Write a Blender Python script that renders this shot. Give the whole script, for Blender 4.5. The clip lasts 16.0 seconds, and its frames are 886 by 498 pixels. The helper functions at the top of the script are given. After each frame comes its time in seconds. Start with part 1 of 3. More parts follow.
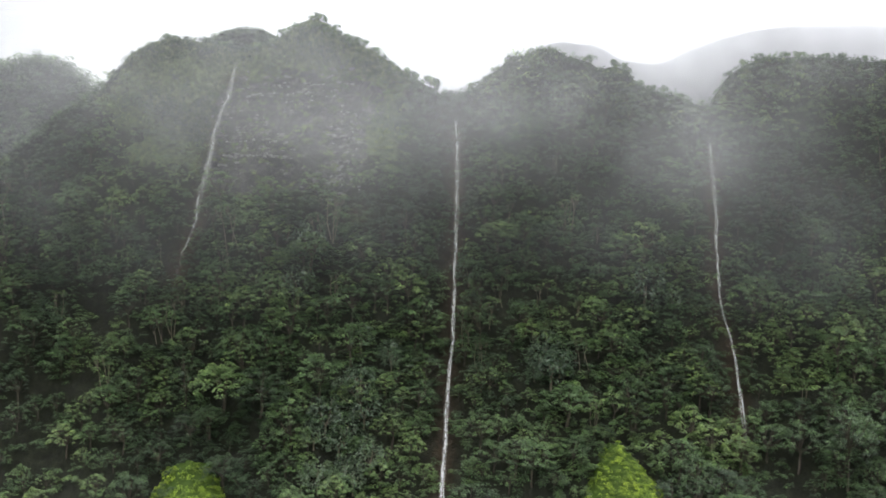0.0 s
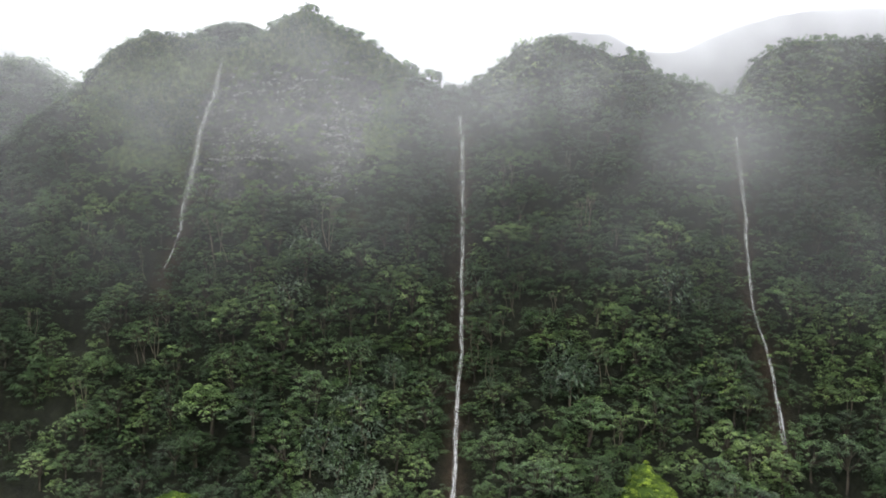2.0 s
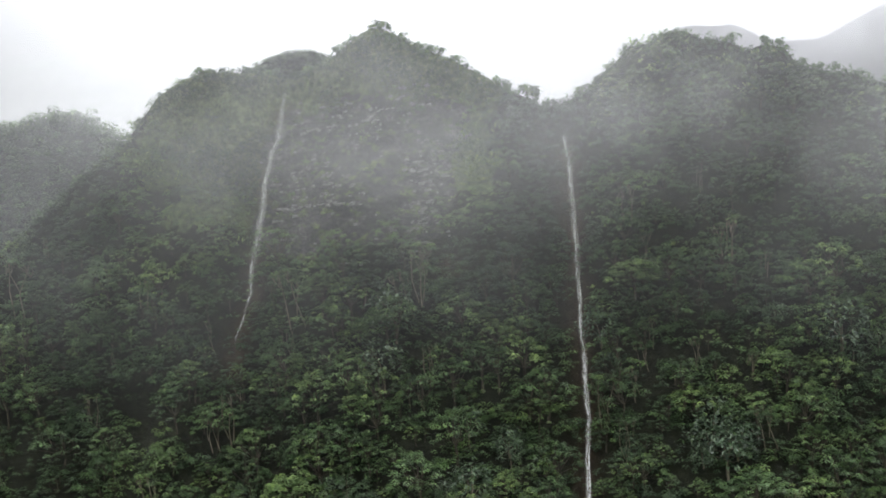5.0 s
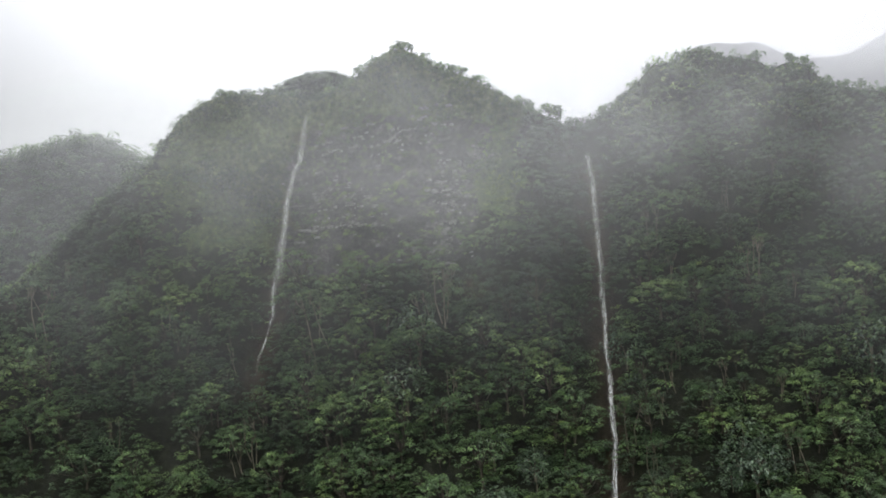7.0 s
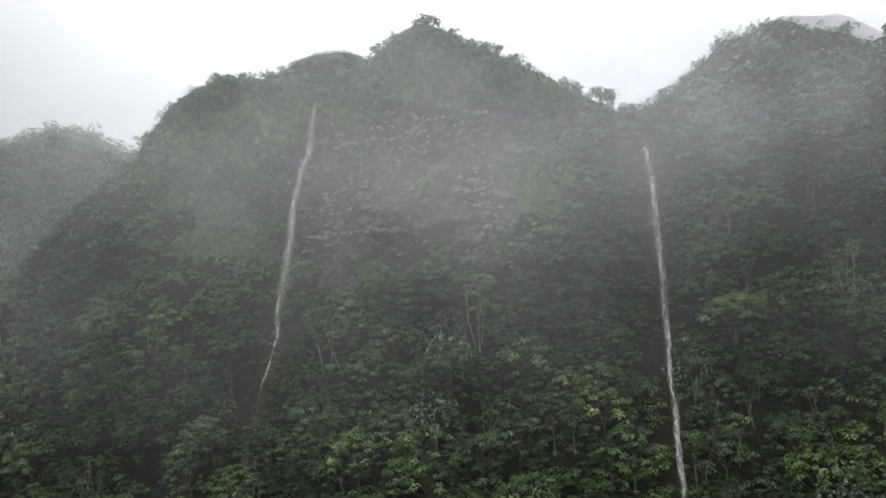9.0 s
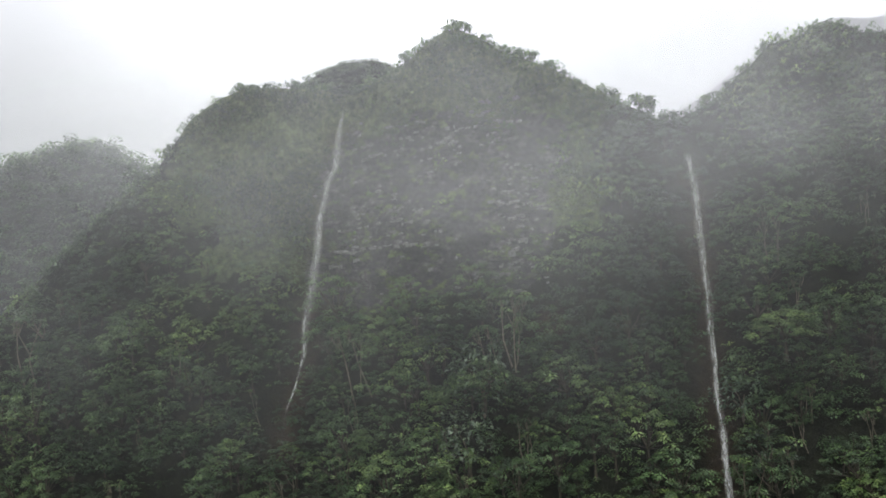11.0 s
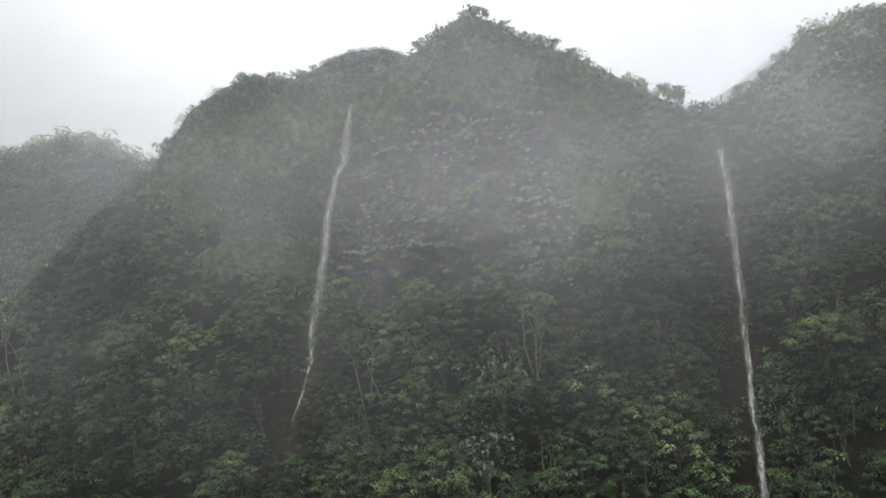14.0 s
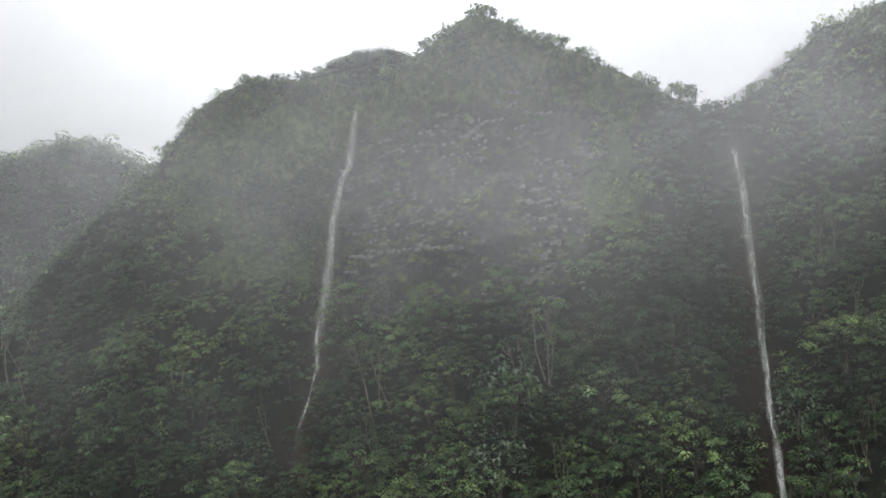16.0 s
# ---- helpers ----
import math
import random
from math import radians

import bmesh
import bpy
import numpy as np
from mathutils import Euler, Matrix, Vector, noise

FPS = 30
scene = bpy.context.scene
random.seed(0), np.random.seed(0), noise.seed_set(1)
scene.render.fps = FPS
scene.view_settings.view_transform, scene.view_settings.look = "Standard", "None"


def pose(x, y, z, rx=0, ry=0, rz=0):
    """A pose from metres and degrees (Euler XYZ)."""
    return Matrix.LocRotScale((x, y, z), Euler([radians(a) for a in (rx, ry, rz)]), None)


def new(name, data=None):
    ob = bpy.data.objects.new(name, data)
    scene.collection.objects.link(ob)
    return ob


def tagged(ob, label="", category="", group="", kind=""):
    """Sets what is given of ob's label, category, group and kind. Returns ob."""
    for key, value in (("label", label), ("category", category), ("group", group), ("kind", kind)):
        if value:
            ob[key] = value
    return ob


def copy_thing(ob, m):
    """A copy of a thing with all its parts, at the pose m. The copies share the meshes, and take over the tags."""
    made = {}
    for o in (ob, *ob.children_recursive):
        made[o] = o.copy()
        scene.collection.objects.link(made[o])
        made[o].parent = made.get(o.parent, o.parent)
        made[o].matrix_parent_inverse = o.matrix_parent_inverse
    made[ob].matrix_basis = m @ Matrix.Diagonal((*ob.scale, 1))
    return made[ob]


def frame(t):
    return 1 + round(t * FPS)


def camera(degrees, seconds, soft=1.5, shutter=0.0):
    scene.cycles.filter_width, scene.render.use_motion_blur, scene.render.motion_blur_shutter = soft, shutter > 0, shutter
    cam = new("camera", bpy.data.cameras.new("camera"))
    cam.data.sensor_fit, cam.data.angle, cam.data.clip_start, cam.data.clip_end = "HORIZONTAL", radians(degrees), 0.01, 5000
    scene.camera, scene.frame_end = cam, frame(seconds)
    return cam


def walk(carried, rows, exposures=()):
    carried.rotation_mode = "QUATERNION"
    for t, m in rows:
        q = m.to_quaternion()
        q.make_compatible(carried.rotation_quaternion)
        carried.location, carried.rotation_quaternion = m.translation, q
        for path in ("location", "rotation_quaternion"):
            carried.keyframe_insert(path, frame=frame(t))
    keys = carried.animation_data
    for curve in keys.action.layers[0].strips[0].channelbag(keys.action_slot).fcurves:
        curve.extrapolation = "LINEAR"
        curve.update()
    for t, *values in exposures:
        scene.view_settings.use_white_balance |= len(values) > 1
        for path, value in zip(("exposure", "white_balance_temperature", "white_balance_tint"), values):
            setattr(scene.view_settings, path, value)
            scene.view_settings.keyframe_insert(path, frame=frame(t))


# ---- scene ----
cam = camera(50.0, 16.0, soft=1.7)
ROWS = [
    (0.0, 0.00, 0.00, 80.00, 84.221, 0.019, -0.028),
    (0.5, -0.95, -0.25, 76.85, 85.154, -0.024, -0.189),
    (1.0, -1.48, -0.24, 74.70, 85.791, 0.391, -0.392),
    (1.5, -0.89, 3.16, 73.64, 86.151, 0.728, -0.227),
    (1.6, -0.61, 5.66, 73.67, 86.126, 0.812, -0.104),
    (1.7, -0.33, 8.15, 73.70, 86.100, 0.895, 0.020),
    (1.8, -0.05, 10.65, 73.73, 86.075, 0.979, 0.143),
    (1.9, 0.24, 13.14, 73.76, 86.050, 1.063, 0.266),
    (2.0, 0.52, 15.64, 73.79, 86.025, 1.146, 0.390),
    (2.5, 1.91, 15.97, 74.30, 86.641, 2.022, 1.431),
    (3.0, 2.04, 16.80, 75.01, 86.872, 2.556, 2.338),
    (3.1, 1.92, 18.86, 75.09, 86.859, 2.957, 2.614),
    (3.2, 1.79, 20.93, 75.18, 86.846, 3.357, 2.890),
    (3.3, 1.67, 23.00, 75.27, 86.834, 3.757, 3.166),
    (3.4, 1.55, 25.07, 75.35, 86.821, 4.158, 3.442),
    (3.5, 1.42, 27.14, 75.44, 86.809, 4.558, 3.718),
    (4.0, 0.37, 27.87, 75.76, 87.600, 5.434, 4.426),
    (4.1, -0.03, 31.01, 75.83, 87.596, 5.439, 4.570),
    (4.2, -0.44, 34.15, 75.90, 87.592, 5.443, 4.713),
    (4.3, -0.85, 37.30, 75.96, 87.587, 5.448, 4.856),
    (4.4, -1.26, 40.44, 76.03, 87.583, 5.453, 5.000),
    (4.5, -1.66, 43.58, 76.10, 87.579, 5.458, 5.143),
    (7.0, -4.87, 45.00, 77.21, 88.792, 5.940, 6.261),
    (7.5, -6.51, 52.80, 77.58, 88.546, 6.090, 6.538),
    (8.0, -8.25, 61.61, 77.76, 88.434, 5.980, 6.764),
    (8.5, -9.54, 63.55, 78.27, 88.472, 6.000, 6.592),
    (9.0, -10.34, 67.84, 78.93, 88.617, 6.175, 6.929),
    (9.5, -11.15, 71.33, 79.25, 88.839, 6.673, 7.424),
    (10.0, -12.03, 72.97, 79.30, 89.360, 6.433, 8.012),
    (12.5, -13.23, 73.51, 79.07, 89.626, 6.611, 8.332),
    (13.0, -14.21, 76.39, 79.44, 89.480, 6.643, 8.332),
    (13.5, -15.18, 78.42, 79.83, 89.323, 6.574, 8.186),
    (14.0, -16.24, 80.53, 80.39, 89.086, 6.559, 7.916),
    (14.5, -16.68, 82.11, 80.06, 89.288, 6.819, 7.872),
    (15.0, -16.84, 82.94, 79.56, 89.577, 6.773, 8.078),
    (15.5, -17.36, 83.08, 79.36, 89.770, 6.685, 8.045),
    (16.0, -17.57, 83.04, 79.39, 89.823, 6.876, 8.013),
]
walk(cam, [(t, pose(x, y, z, rx, ry, rz)) for t, x, y, z, rx, ry, rz in ROWS],
     exposures=((0.0, 0.44), (3.0, 0.54), (4.5, 0.40), (7.0, 0.28), (10.0, 0.20), (16.0, 0.18)))

# ---- sky and light: a wet overcast day, the sun hidden above the ridge ----
SUN_UP, SUN_TURN = 66.0, 6.0
world = bpy.data.worlds.new("overcast_sky")
scene.world = world
world.use_nodes = True
wt = world.node_tree
wt.nodes.clear()


def wnode(kind, **values):
    n = wt.nodes.new(kind)
    for key, value in values.items():
        n.inputs[key].default_value = value
    return n


sky = wt.nodes.new("ShaderNodeTexSky")
sky.sky_type, sky.sun_disc = "NISHITA", False
sky.sun_elevation, sky.sun_rotation = radians(SUN_UP), radians(SUN_TURN)
coord = wt.nodes.new("ShaderNodeTexCoord")
cloud = wnode("ShaderNodeTexNoise", Scale=2.2, Detail=4.0, Roughness=0.55)
ramp = wt.nodes.new("ShaderNodeValToRGB")
ramp.color_ramp.elements[0].position, ramp.color_ramp.elements[0].color = 0.30, (0.91, 0.93, 0.975, 1)
ramp.color_ramp.elements[1].position, ramp.color_ramp.elements[1].color = 0.62, (1.0, 1.005, 1.03, 1)
dim = wt.nodes.new("ShaderNodeVectorMath")
dim.operation = "SCALE"
dim.inputs["Scale"].default_value = 0.10
blend = wt.nodes.new("ShaderNodeMix")
blend.data_type = "RGBA"
blend.inputs[0].default_value = 0.90
back = wnode("ShaderNodeBackground", Strength=1.1)
wout = wt.nodes.new("ShaderNodeOutputWorld")
# an overcast sky is brighter towards the zenith than at the horizon
height = wt.nodes.new("ShaderNodeSeparateXYZ")
rise = wt.nodes.new("ShaderNodeMapRange")
for spot, value in (("From Min", 0.15), ("From Max", 1.0), ("To Min", 1.0), ("To Max", 5.6)):
    rise.inputs[spot].default_value = value
lift = wt.nodes.new("ShaderNodeVectorMath")
lift.operation = "SCALE"
wt.links.new(coord.outputs["Generated"], height.inputs[0])
wt.links.new(height.outputs["Z"], rise.inputs["Value"])
# the cloud glows where the sun stands behind it, above the ridge
toward = wt.nodes.new("ShaderNodeVectorMath")
toward.operation = "DOT_PRODUCT"
toward.inputs[1].default_value = Vector((0.10, 1.0, 0.20)).normalized()
glow = wt.nodes.new("ShaderNodeMapRange")
glow.interpolation_type = "SMOOTHSTEP"
for spot, value in (("From Min", 0.80), ("From Max", 0.995), ("To Min", 0.50), ("To Max", 1.1)):
    glow.inputs[spot].default_value = value
both = wt.nodes.new("ShaderNodeMath")
both.operation = "MULTIPLY"
wt.links.new(coord.outputs["Generated"], toward.inputs[0])
wt.links.new(toward.outputs["Value"], glow.inputs["Value"])
wt.links.new(rise.outputs["Result"], both.inputs[0])
wt.links.new(glow.outputs["Result"], both.inputs[1])
wt.links.new(both.outputs[0], lift.inputs["Scale"])
wt.links.new(coord.outputs["Generated"], cloud.inputs["Vector"])
wt.links.new(cloud.outputs["Fac"], ramp.inputs["Fac"])
wt.links.new(sky.outputs["Color"], dim.inputs[0])
wt.links.new(dim.outputs["Vector"], blend.inputs[6])
wt.links.new(ramp.outputs["Color"], blend.inputs[7])
wt.links.new(blend.outputs[2], lift.inputs[0])
wt.links.new(lift.outputs["Vector"], back.inputs["Color"])
wt.links.new(back.outputs["Background"], wout.inputs["Surface"])

sun = new("sun", bpy.data.lights.new("sun", "SUN"))
sun.data.energy, sun.data.angle, sun.data.color = 1.5, radians(24), (1.0, 0.985, 0.955)
sun.matrix_world = pose(0, 0, 300, SUN_UP - 90, 0, -SUN_TURN)


# ---- materials ----
class Nodes:
    """A node tree with short calls: put(kind, settings) and link(out, in)."""

    def __init__(self, name):
        self.mat = bpy.data.materials.new(name)
        self.mat.use_nodes = True
        self.tree = self.mat.node_tree
        self.tree.nodes.clear()
        self.out = self.tree.nodes.new("ShaderNodeOutputMaterial")
        self.obj = self.tree.nodes.new("ShaderNodeTexCoord").outputs["Object"]

    def put(self, kind, **values):
        n = self.tree.nodes.new(kind)
        for key, value in values.items():
            n.inputs[key.replace("_", " ")].default_value = value
        return n

    def link(self, a, b):
        self.tree.links.new(a, b)

    def noise(self, scale, detail=4.0, rough=0.6, stretch=None):
        n = self.put("ShaderNodeTexNoise", Scale=scale, Detail=detail, Roughness=rough)
        source = self.obj
        if stretch:
            m = self.put("ShaderNodeMapping", Scale=stretch)
            self.link(source, m.inputs["Vector"])
            source = m.outputs["Vector"]
        self.link(source, n.inputs["Vector"])
        return n.outputs["Fac"]

    def attr(self, name):
        n = self.tree.nodes.new("ShaderNodeAttribute")
        n.attribute_name = name
        return n.outputs["Fac"]

    def ramp(self, fac, *stops):
        n = self.tree.nodes.new("ShaderNodeValToRGB")
        e = n.color_ramp.elements
        while len(e) < len(stops):
            e.new(0.5)
        for item, (at, colour) in zip(e, stops):
            item.position = at
            item.color = (*colour, 1) if len(colour) == 3 else colour
        self.link(fac, n.inputs["Fac"])
        return n.outputs["Color"]

    def mix(self, fac, a, b):
        n = self.tree.nodes.new("ShaderNodeMix")
        n.data_type = "RGBA"
        for source, spot in ((fac, 0), (a, 6), (b, 7)):
            if isinstance(source, (int, float)):
                n.inputs[spot].default_value = source
            elif isinstance(source, tuple):
                n.inputs[spot].default_value = (*source, 1)
            else:
                self.link(source, n.inputs[spot])
        return n.outputs[2]

    def math(self, op, a, b=0.0):
        n = self.tree.nodes.new("ShaderNodeMath")
        n.operation = op
        n.use_clamp = op == "MULTIPLY"
        for source, spot in ((a, 0), (b, 1)):
            if isinstance(source, (int, float)):
                n.inputs[spot].default_value = source
            else:
                self.link(source, n.inputs[spot])
        return n.outputs[0]

    def surface(self, colour, rough=0.7, spec=0.3, bump=None, depth=0.1, strength=0.6):
        p = self.put("ShaderNodeBsdfPrincipled", Roughness=rough)
        p.inputs["Specular IOR Level"].default_value = spec
        self.link(colour, p.inputs["Base Color"])
        if bump is not None:
            b = self.put("ShaderNodeBump", Strength=strength, Distance=depth)
            self.link(bump, b.inputs["Height"])
            self.link(b.outputs["Normal"], p.inputs["Normal"])
        self.link(p.outputs["BSDF"], self.out.inputs["Surface"])
        return self.mat


def leaf_material(name, dark, mid, light, joined, rough=0.38, spec=0.55):
    """Foliage: each plant its own shade of green, each leaf a little lighter or darker than its neighbours; tone adds
    painted top light.
    """
    m = Nodes(name)
    if joined:
        plant = m.attr("tint")
    else:
        plant = m.tree.nodes.new("ShaderNodeObjectInfo").outputs["Random"]
    leaf = m.tree.nodes.new("ShaderNodeNewGeometry").outputs["Random Per Island"]
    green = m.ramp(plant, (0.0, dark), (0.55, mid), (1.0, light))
    speck = m.ramp(leaf, (0.0, (0.74, 0.74, 0.74)), (0.55, (1.0, 1.0, 1.0)), (0.93, (1.22, 1.20, 1.14)), (1.0, (1.5, 1.42, 1.25)))
    n = m.tree.nodes.new("ShaderNodeMix")
    n.data_type, n.blend_type = "RGBA", "MULTIPLY"
    n.inputs[0].default_value = 1.0
    m.link(green, n.inputs[6])
    m.link(speck, n.inputs[7])
    toned = m.tree.nodes.new("ShaderNodeMix")
    toned.data_type, toned.blend_type = "RGBA", "MULTIPLY"
    toned.inputs[0].default_value = 1.0
    m.link(n.outputs[2], toned.inputs[6])
    # tone: random by head, plus top light and rim shade put into the colour
    m.link(m.ramp(m.attr("tone"), (0.0, (0.36, 0.38, 0.38)), (0.5, (0.95, 0.95, 0.95)), (1.0, (2.1, 2.0, 1.8))), toned.inputs[7])
    p = m.put("ShaderNodeBsdfPrincipled", Roughness=rough)
    p.inputs["Specular IOR Level"].default_value = spec
    m.link(toned.outputs[2], p.inputs["Base Color"])
    t = m.tree.nodes.new("ShaderNodeBsdfTranslucent")
    m.link(toned.outputs[2], t.inputs["Color"])
    s = m.put("ShaderNodeMixShader", Fac=0.22)
    m.link(p.outputs["BSDF"], s.inputs[1])
    m.link(t.outputs["BSDF"], s.inputs[2])
    m.link(s.outputs["Shader"], m.out.inputs["Surface"])
    return m.mat


def bark_material(name, dark, light):
    m = Nodes(name)
    return m.surface(m.ramp(m.noise(3.0, 5, 0.65, (1, 1, 0.25)), (0.3, dark), (0.7, light)), 0.85, 0.2, m.noise(9.0), 0.03)


def slope_material():
    """Wet soil and moss, bare basalt where the cliff is too steep to hold plants, rusty earth along the gullies."""
    m = Nodes("wet_slope")
    moss = m.ramp(m.noise(0.55, 6, 0.65), (0.30, (0.012, 0.012, 0.009)), (0.55, (0.022, 0.024, 0.014)), (0.75, (0.038, 0.040, 0.022)))
    earth = m.ramp(m.noise(0.8, 5), (0.3, (0.040, 0.028, 0.020)), (0.7, (0.095, 0.062, 0.040)))
    grain = m.noise(1.5, 9, 0.78, (1, 1, 1.3))
    dull = m.ramp(grain, (0.34, (0.022, 0.021, 0.023)), (0.52, (0.070, 0.065, 0.067)), (0.70, (0.150, 0.138, 0.138)))
    pale = m.ramp(grain, (0.36, (0.040, 0.037, 0.039)), (0.48, (0.120, 0.111, 0.110)), (0.60, (0.250, 0.235, 0.228)), (0.70, (0.480, 0.455, 0.440)))
    strata = m.ramp(m.noise(1.6, 6, 0.7, (0.35, 0.35, 1.5)), (0.44, (0, 0, 0)), (0.52, (1, 1, 1)))
    broken = m.ramp(m.noise(0.30, 4, 0.65, (1, 1, 1.4)), (0.48, (0, 0, 0)), (0.60, (1, 1, 1)))
    stone = m.mix(m.math("MULTIPLY", strata, broken), dull, pale)
    grass = m.ramp(m.noise(0.9, 9, 0.78), (0.36, (0.045, 0.060, 0.030)), (0.50, (0.120, 0.150, 0.066)), (0.66, (0.240, 0.285, 0.125)))
    edge = m.noise(0.30, 5, 0.7)
    rocky = m.ramp(m.math("SUBTRACT", m.math("ADD", m.attr("rock"), edge), 0.5), (0.40, (0, 0, 0)), (0.56, (1, 1, 1)))
    grassy = m.ramp(m.math("SUBTRACT", m.math("ADD", m.attr("grass"), edge), 0.5), (0.35, (0, 0, 0)), (0.60, (1, 1, 1)))
    colour = m.mix(grassy, moss, grass)
    colour = m.mix(m.attr("earth"), colour, earth)
    growth = m.ramp(m.noise(0.42, 7, 0.75, (1, 1, 1.6)), (0.525, (0, 0, 0)), (0.61, (1, 1, 1)))
    colour = m.mix(rocky, colour, m.mix(growth, stone, grass))
    return m.surface(colour, 0.75, 0.3, m.noise(2.2, 9, 0.75, (1, 1, 1.6)), 0.9, 0.9)


def rock_material():
    m = Nodes("wet_basalt")
    colour = m.ramp(m.noise(1.4, 8, 0.7, (1, 1, 2.0)), (0.30, (0.08, 0.075, 0.075)), (0.50, (0.21, 0.198, 0.194)), (0.70, (0.46, 0.435, 0.42)))
    return m.surface(colour, 0.6, 0.4, m.noise(4.0, 6, 0.7), 0.15, 0.8)


def water_material(name, cover):
    """Falling white water: bright where the strands are thick, see-through where they thin out."""
    m = Nodes(name)
    thick = m.math("MULTIPLY", m.attr("body"), m.ramp(m.noise(1.5, 6, 0.75, (2.4, 1, 0.42)), (0.36, (0.14, 0.14, 0.14)), (0.60, (1, 1, 1))))
    thick = m.math("MULTIPLY", thick, cover)
    clear = m.tree.nodes.new("ShaderNodeBsdfTransparent")
    white = m.put("ShaderNodeBsdfPrincipled", Base_Color=(0.74, 0.735, 0.72, 1), Roughness=0.35)
    s = m.put("ShaderNodeMixShader")
    m.link(thick, s.inputs["Fac"])
    m.link(clear.outputs["BSDF"], s.inputs[1])
    m.link(white.outputs["BSDF"], s.inputs[2])
    m.link(s.outputs["Shader"], m.out.inputs["Surface"])
    return m.mat


def mist_material(name, density, scale):
    """Drifting cloud droplets: scatters the sky's light and lets the slope show through."""
    m = Nodes(name)
    wisps = m.ramp(m.noise(scale, 4, 0.5), (0.25, (0.35, 0.35, 0.35)), (0.75, (1, 1, 1)))
    fac = m.math("MULTIPLY", m.math("MULTIPLY", m.attr("mist"), wisps), density)
    clear = m.tree.nodes.new("ShaderNodeBsdfTransparent")
    d = m.put("ShaderNodeBsdfDiffuse", Color=(0.955, 0.95, 0.99, 1))
    t = m.put("ShaderNodeBsdfTranslucent", Color=(0.955, 0.95, 0.99, 1))
    half = m.put("ShaderNodeMixShader", Fac=0.5)
    m.link(d.outputs["BSDF"], half.inputs[1])
    m.link(t.outputs["BSDF"], half.inputs[2])
    s = m.put("ShaderNodeMixShader")
    m.link(fac, s.inputs["Fac"])
    m.link(clear.outputs["BSDF"], s.inputs[1])
    m.link(half.outputs["Shader"], s.inputs[2])
    m.link(s.outputs["Shader"], m.out.inputs["Surface"])
    return m.mat


GREEN_DARK, GREEN_MID, GREEN_LIGHT = (0.034, 0.062, 0.028), (0.071, 0.124, 0.046), (0.140, 0.206, 0.068)
PALE_DARK, PALE_MID, PALE_LIGHT = (0.048, 0.078, 0.046), (0.076, 0.118, 0.068), (0.110, 0.152, 0.094)
M_SLOPE, M_ROCK = slope_material(), rock_material()
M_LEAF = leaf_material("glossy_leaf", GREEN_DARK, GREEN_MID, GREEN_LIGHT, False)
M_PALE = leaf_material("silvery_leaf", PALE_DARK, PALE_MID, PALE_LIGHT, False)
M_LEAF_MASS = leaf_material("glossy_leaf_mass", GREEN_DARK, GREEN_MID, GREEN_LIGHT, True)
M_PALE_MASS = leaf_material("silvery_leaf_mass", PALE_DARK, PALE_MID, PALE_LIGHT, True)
M_FERN = leaf_material("fern_frond", (0.080, 0.120, 0.050), (0.150, 0.205, 0.082), (0.240, 0.300, 0.120), True, 0.6, 0.25)
M_VINE = leaf_material("bright_vine_leaf", (0.095, 0.150, 0.018), (0.165, 0.240, 0.026), (0.245, 0.330, 0.040), True, 0.5, 0.35)
M_BARK = bark_material("grey_bark", (0.035, 0.030, 0.024), (0.115, 0.095, 0.078))
M_BARK_PALE = bark_material("pale_bark", (0.10, 0.085, 0.065), (0.25, 0.21, 0.17))


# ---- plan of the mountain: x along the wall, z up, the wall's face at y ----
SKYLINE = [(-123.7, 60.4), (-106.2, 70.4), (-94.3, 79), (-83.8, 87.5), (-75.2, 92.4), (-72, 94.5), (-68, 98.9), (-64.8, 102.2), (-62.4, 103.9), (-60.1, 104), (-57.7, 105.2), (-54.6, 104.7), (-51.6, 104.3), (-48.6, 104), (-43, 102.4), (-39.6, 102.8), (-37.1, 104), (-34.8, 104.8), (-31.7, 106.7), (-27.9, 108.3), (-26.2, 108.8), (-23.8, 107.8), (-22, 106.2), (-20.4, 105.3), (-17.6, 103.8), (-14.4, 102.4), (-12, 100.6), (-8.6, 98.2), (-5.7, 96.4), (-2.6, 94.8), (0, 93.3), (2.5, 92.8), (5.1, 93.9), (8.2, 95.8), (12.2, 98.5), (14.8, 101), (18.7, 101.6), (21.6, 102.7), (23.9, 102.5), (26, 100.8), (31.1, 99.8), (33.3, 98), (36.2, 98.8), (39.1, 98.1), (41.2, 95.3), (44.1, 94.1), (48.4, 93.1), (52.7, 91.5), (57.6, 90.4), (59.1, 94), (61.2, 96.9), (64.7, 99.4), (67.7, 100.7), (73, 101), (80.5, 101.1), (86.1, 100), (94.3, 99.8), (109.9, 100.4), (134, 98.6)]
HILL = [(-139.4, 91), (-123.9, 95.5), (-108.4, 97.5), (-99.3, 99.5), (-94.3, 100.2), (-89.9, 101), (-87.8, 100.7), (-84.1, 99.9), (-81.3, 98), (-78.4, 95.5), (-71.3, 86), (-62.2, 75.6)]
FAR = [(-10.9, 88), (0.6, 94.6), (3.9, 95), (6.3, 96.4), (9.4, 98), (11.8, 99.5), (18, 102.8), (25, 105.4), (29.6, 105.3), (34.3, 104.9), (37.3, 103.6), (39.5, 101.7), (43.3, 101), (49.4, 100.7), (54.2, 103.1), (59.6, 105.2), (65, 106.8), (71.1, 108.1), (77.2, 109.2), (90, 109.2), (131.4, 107)]
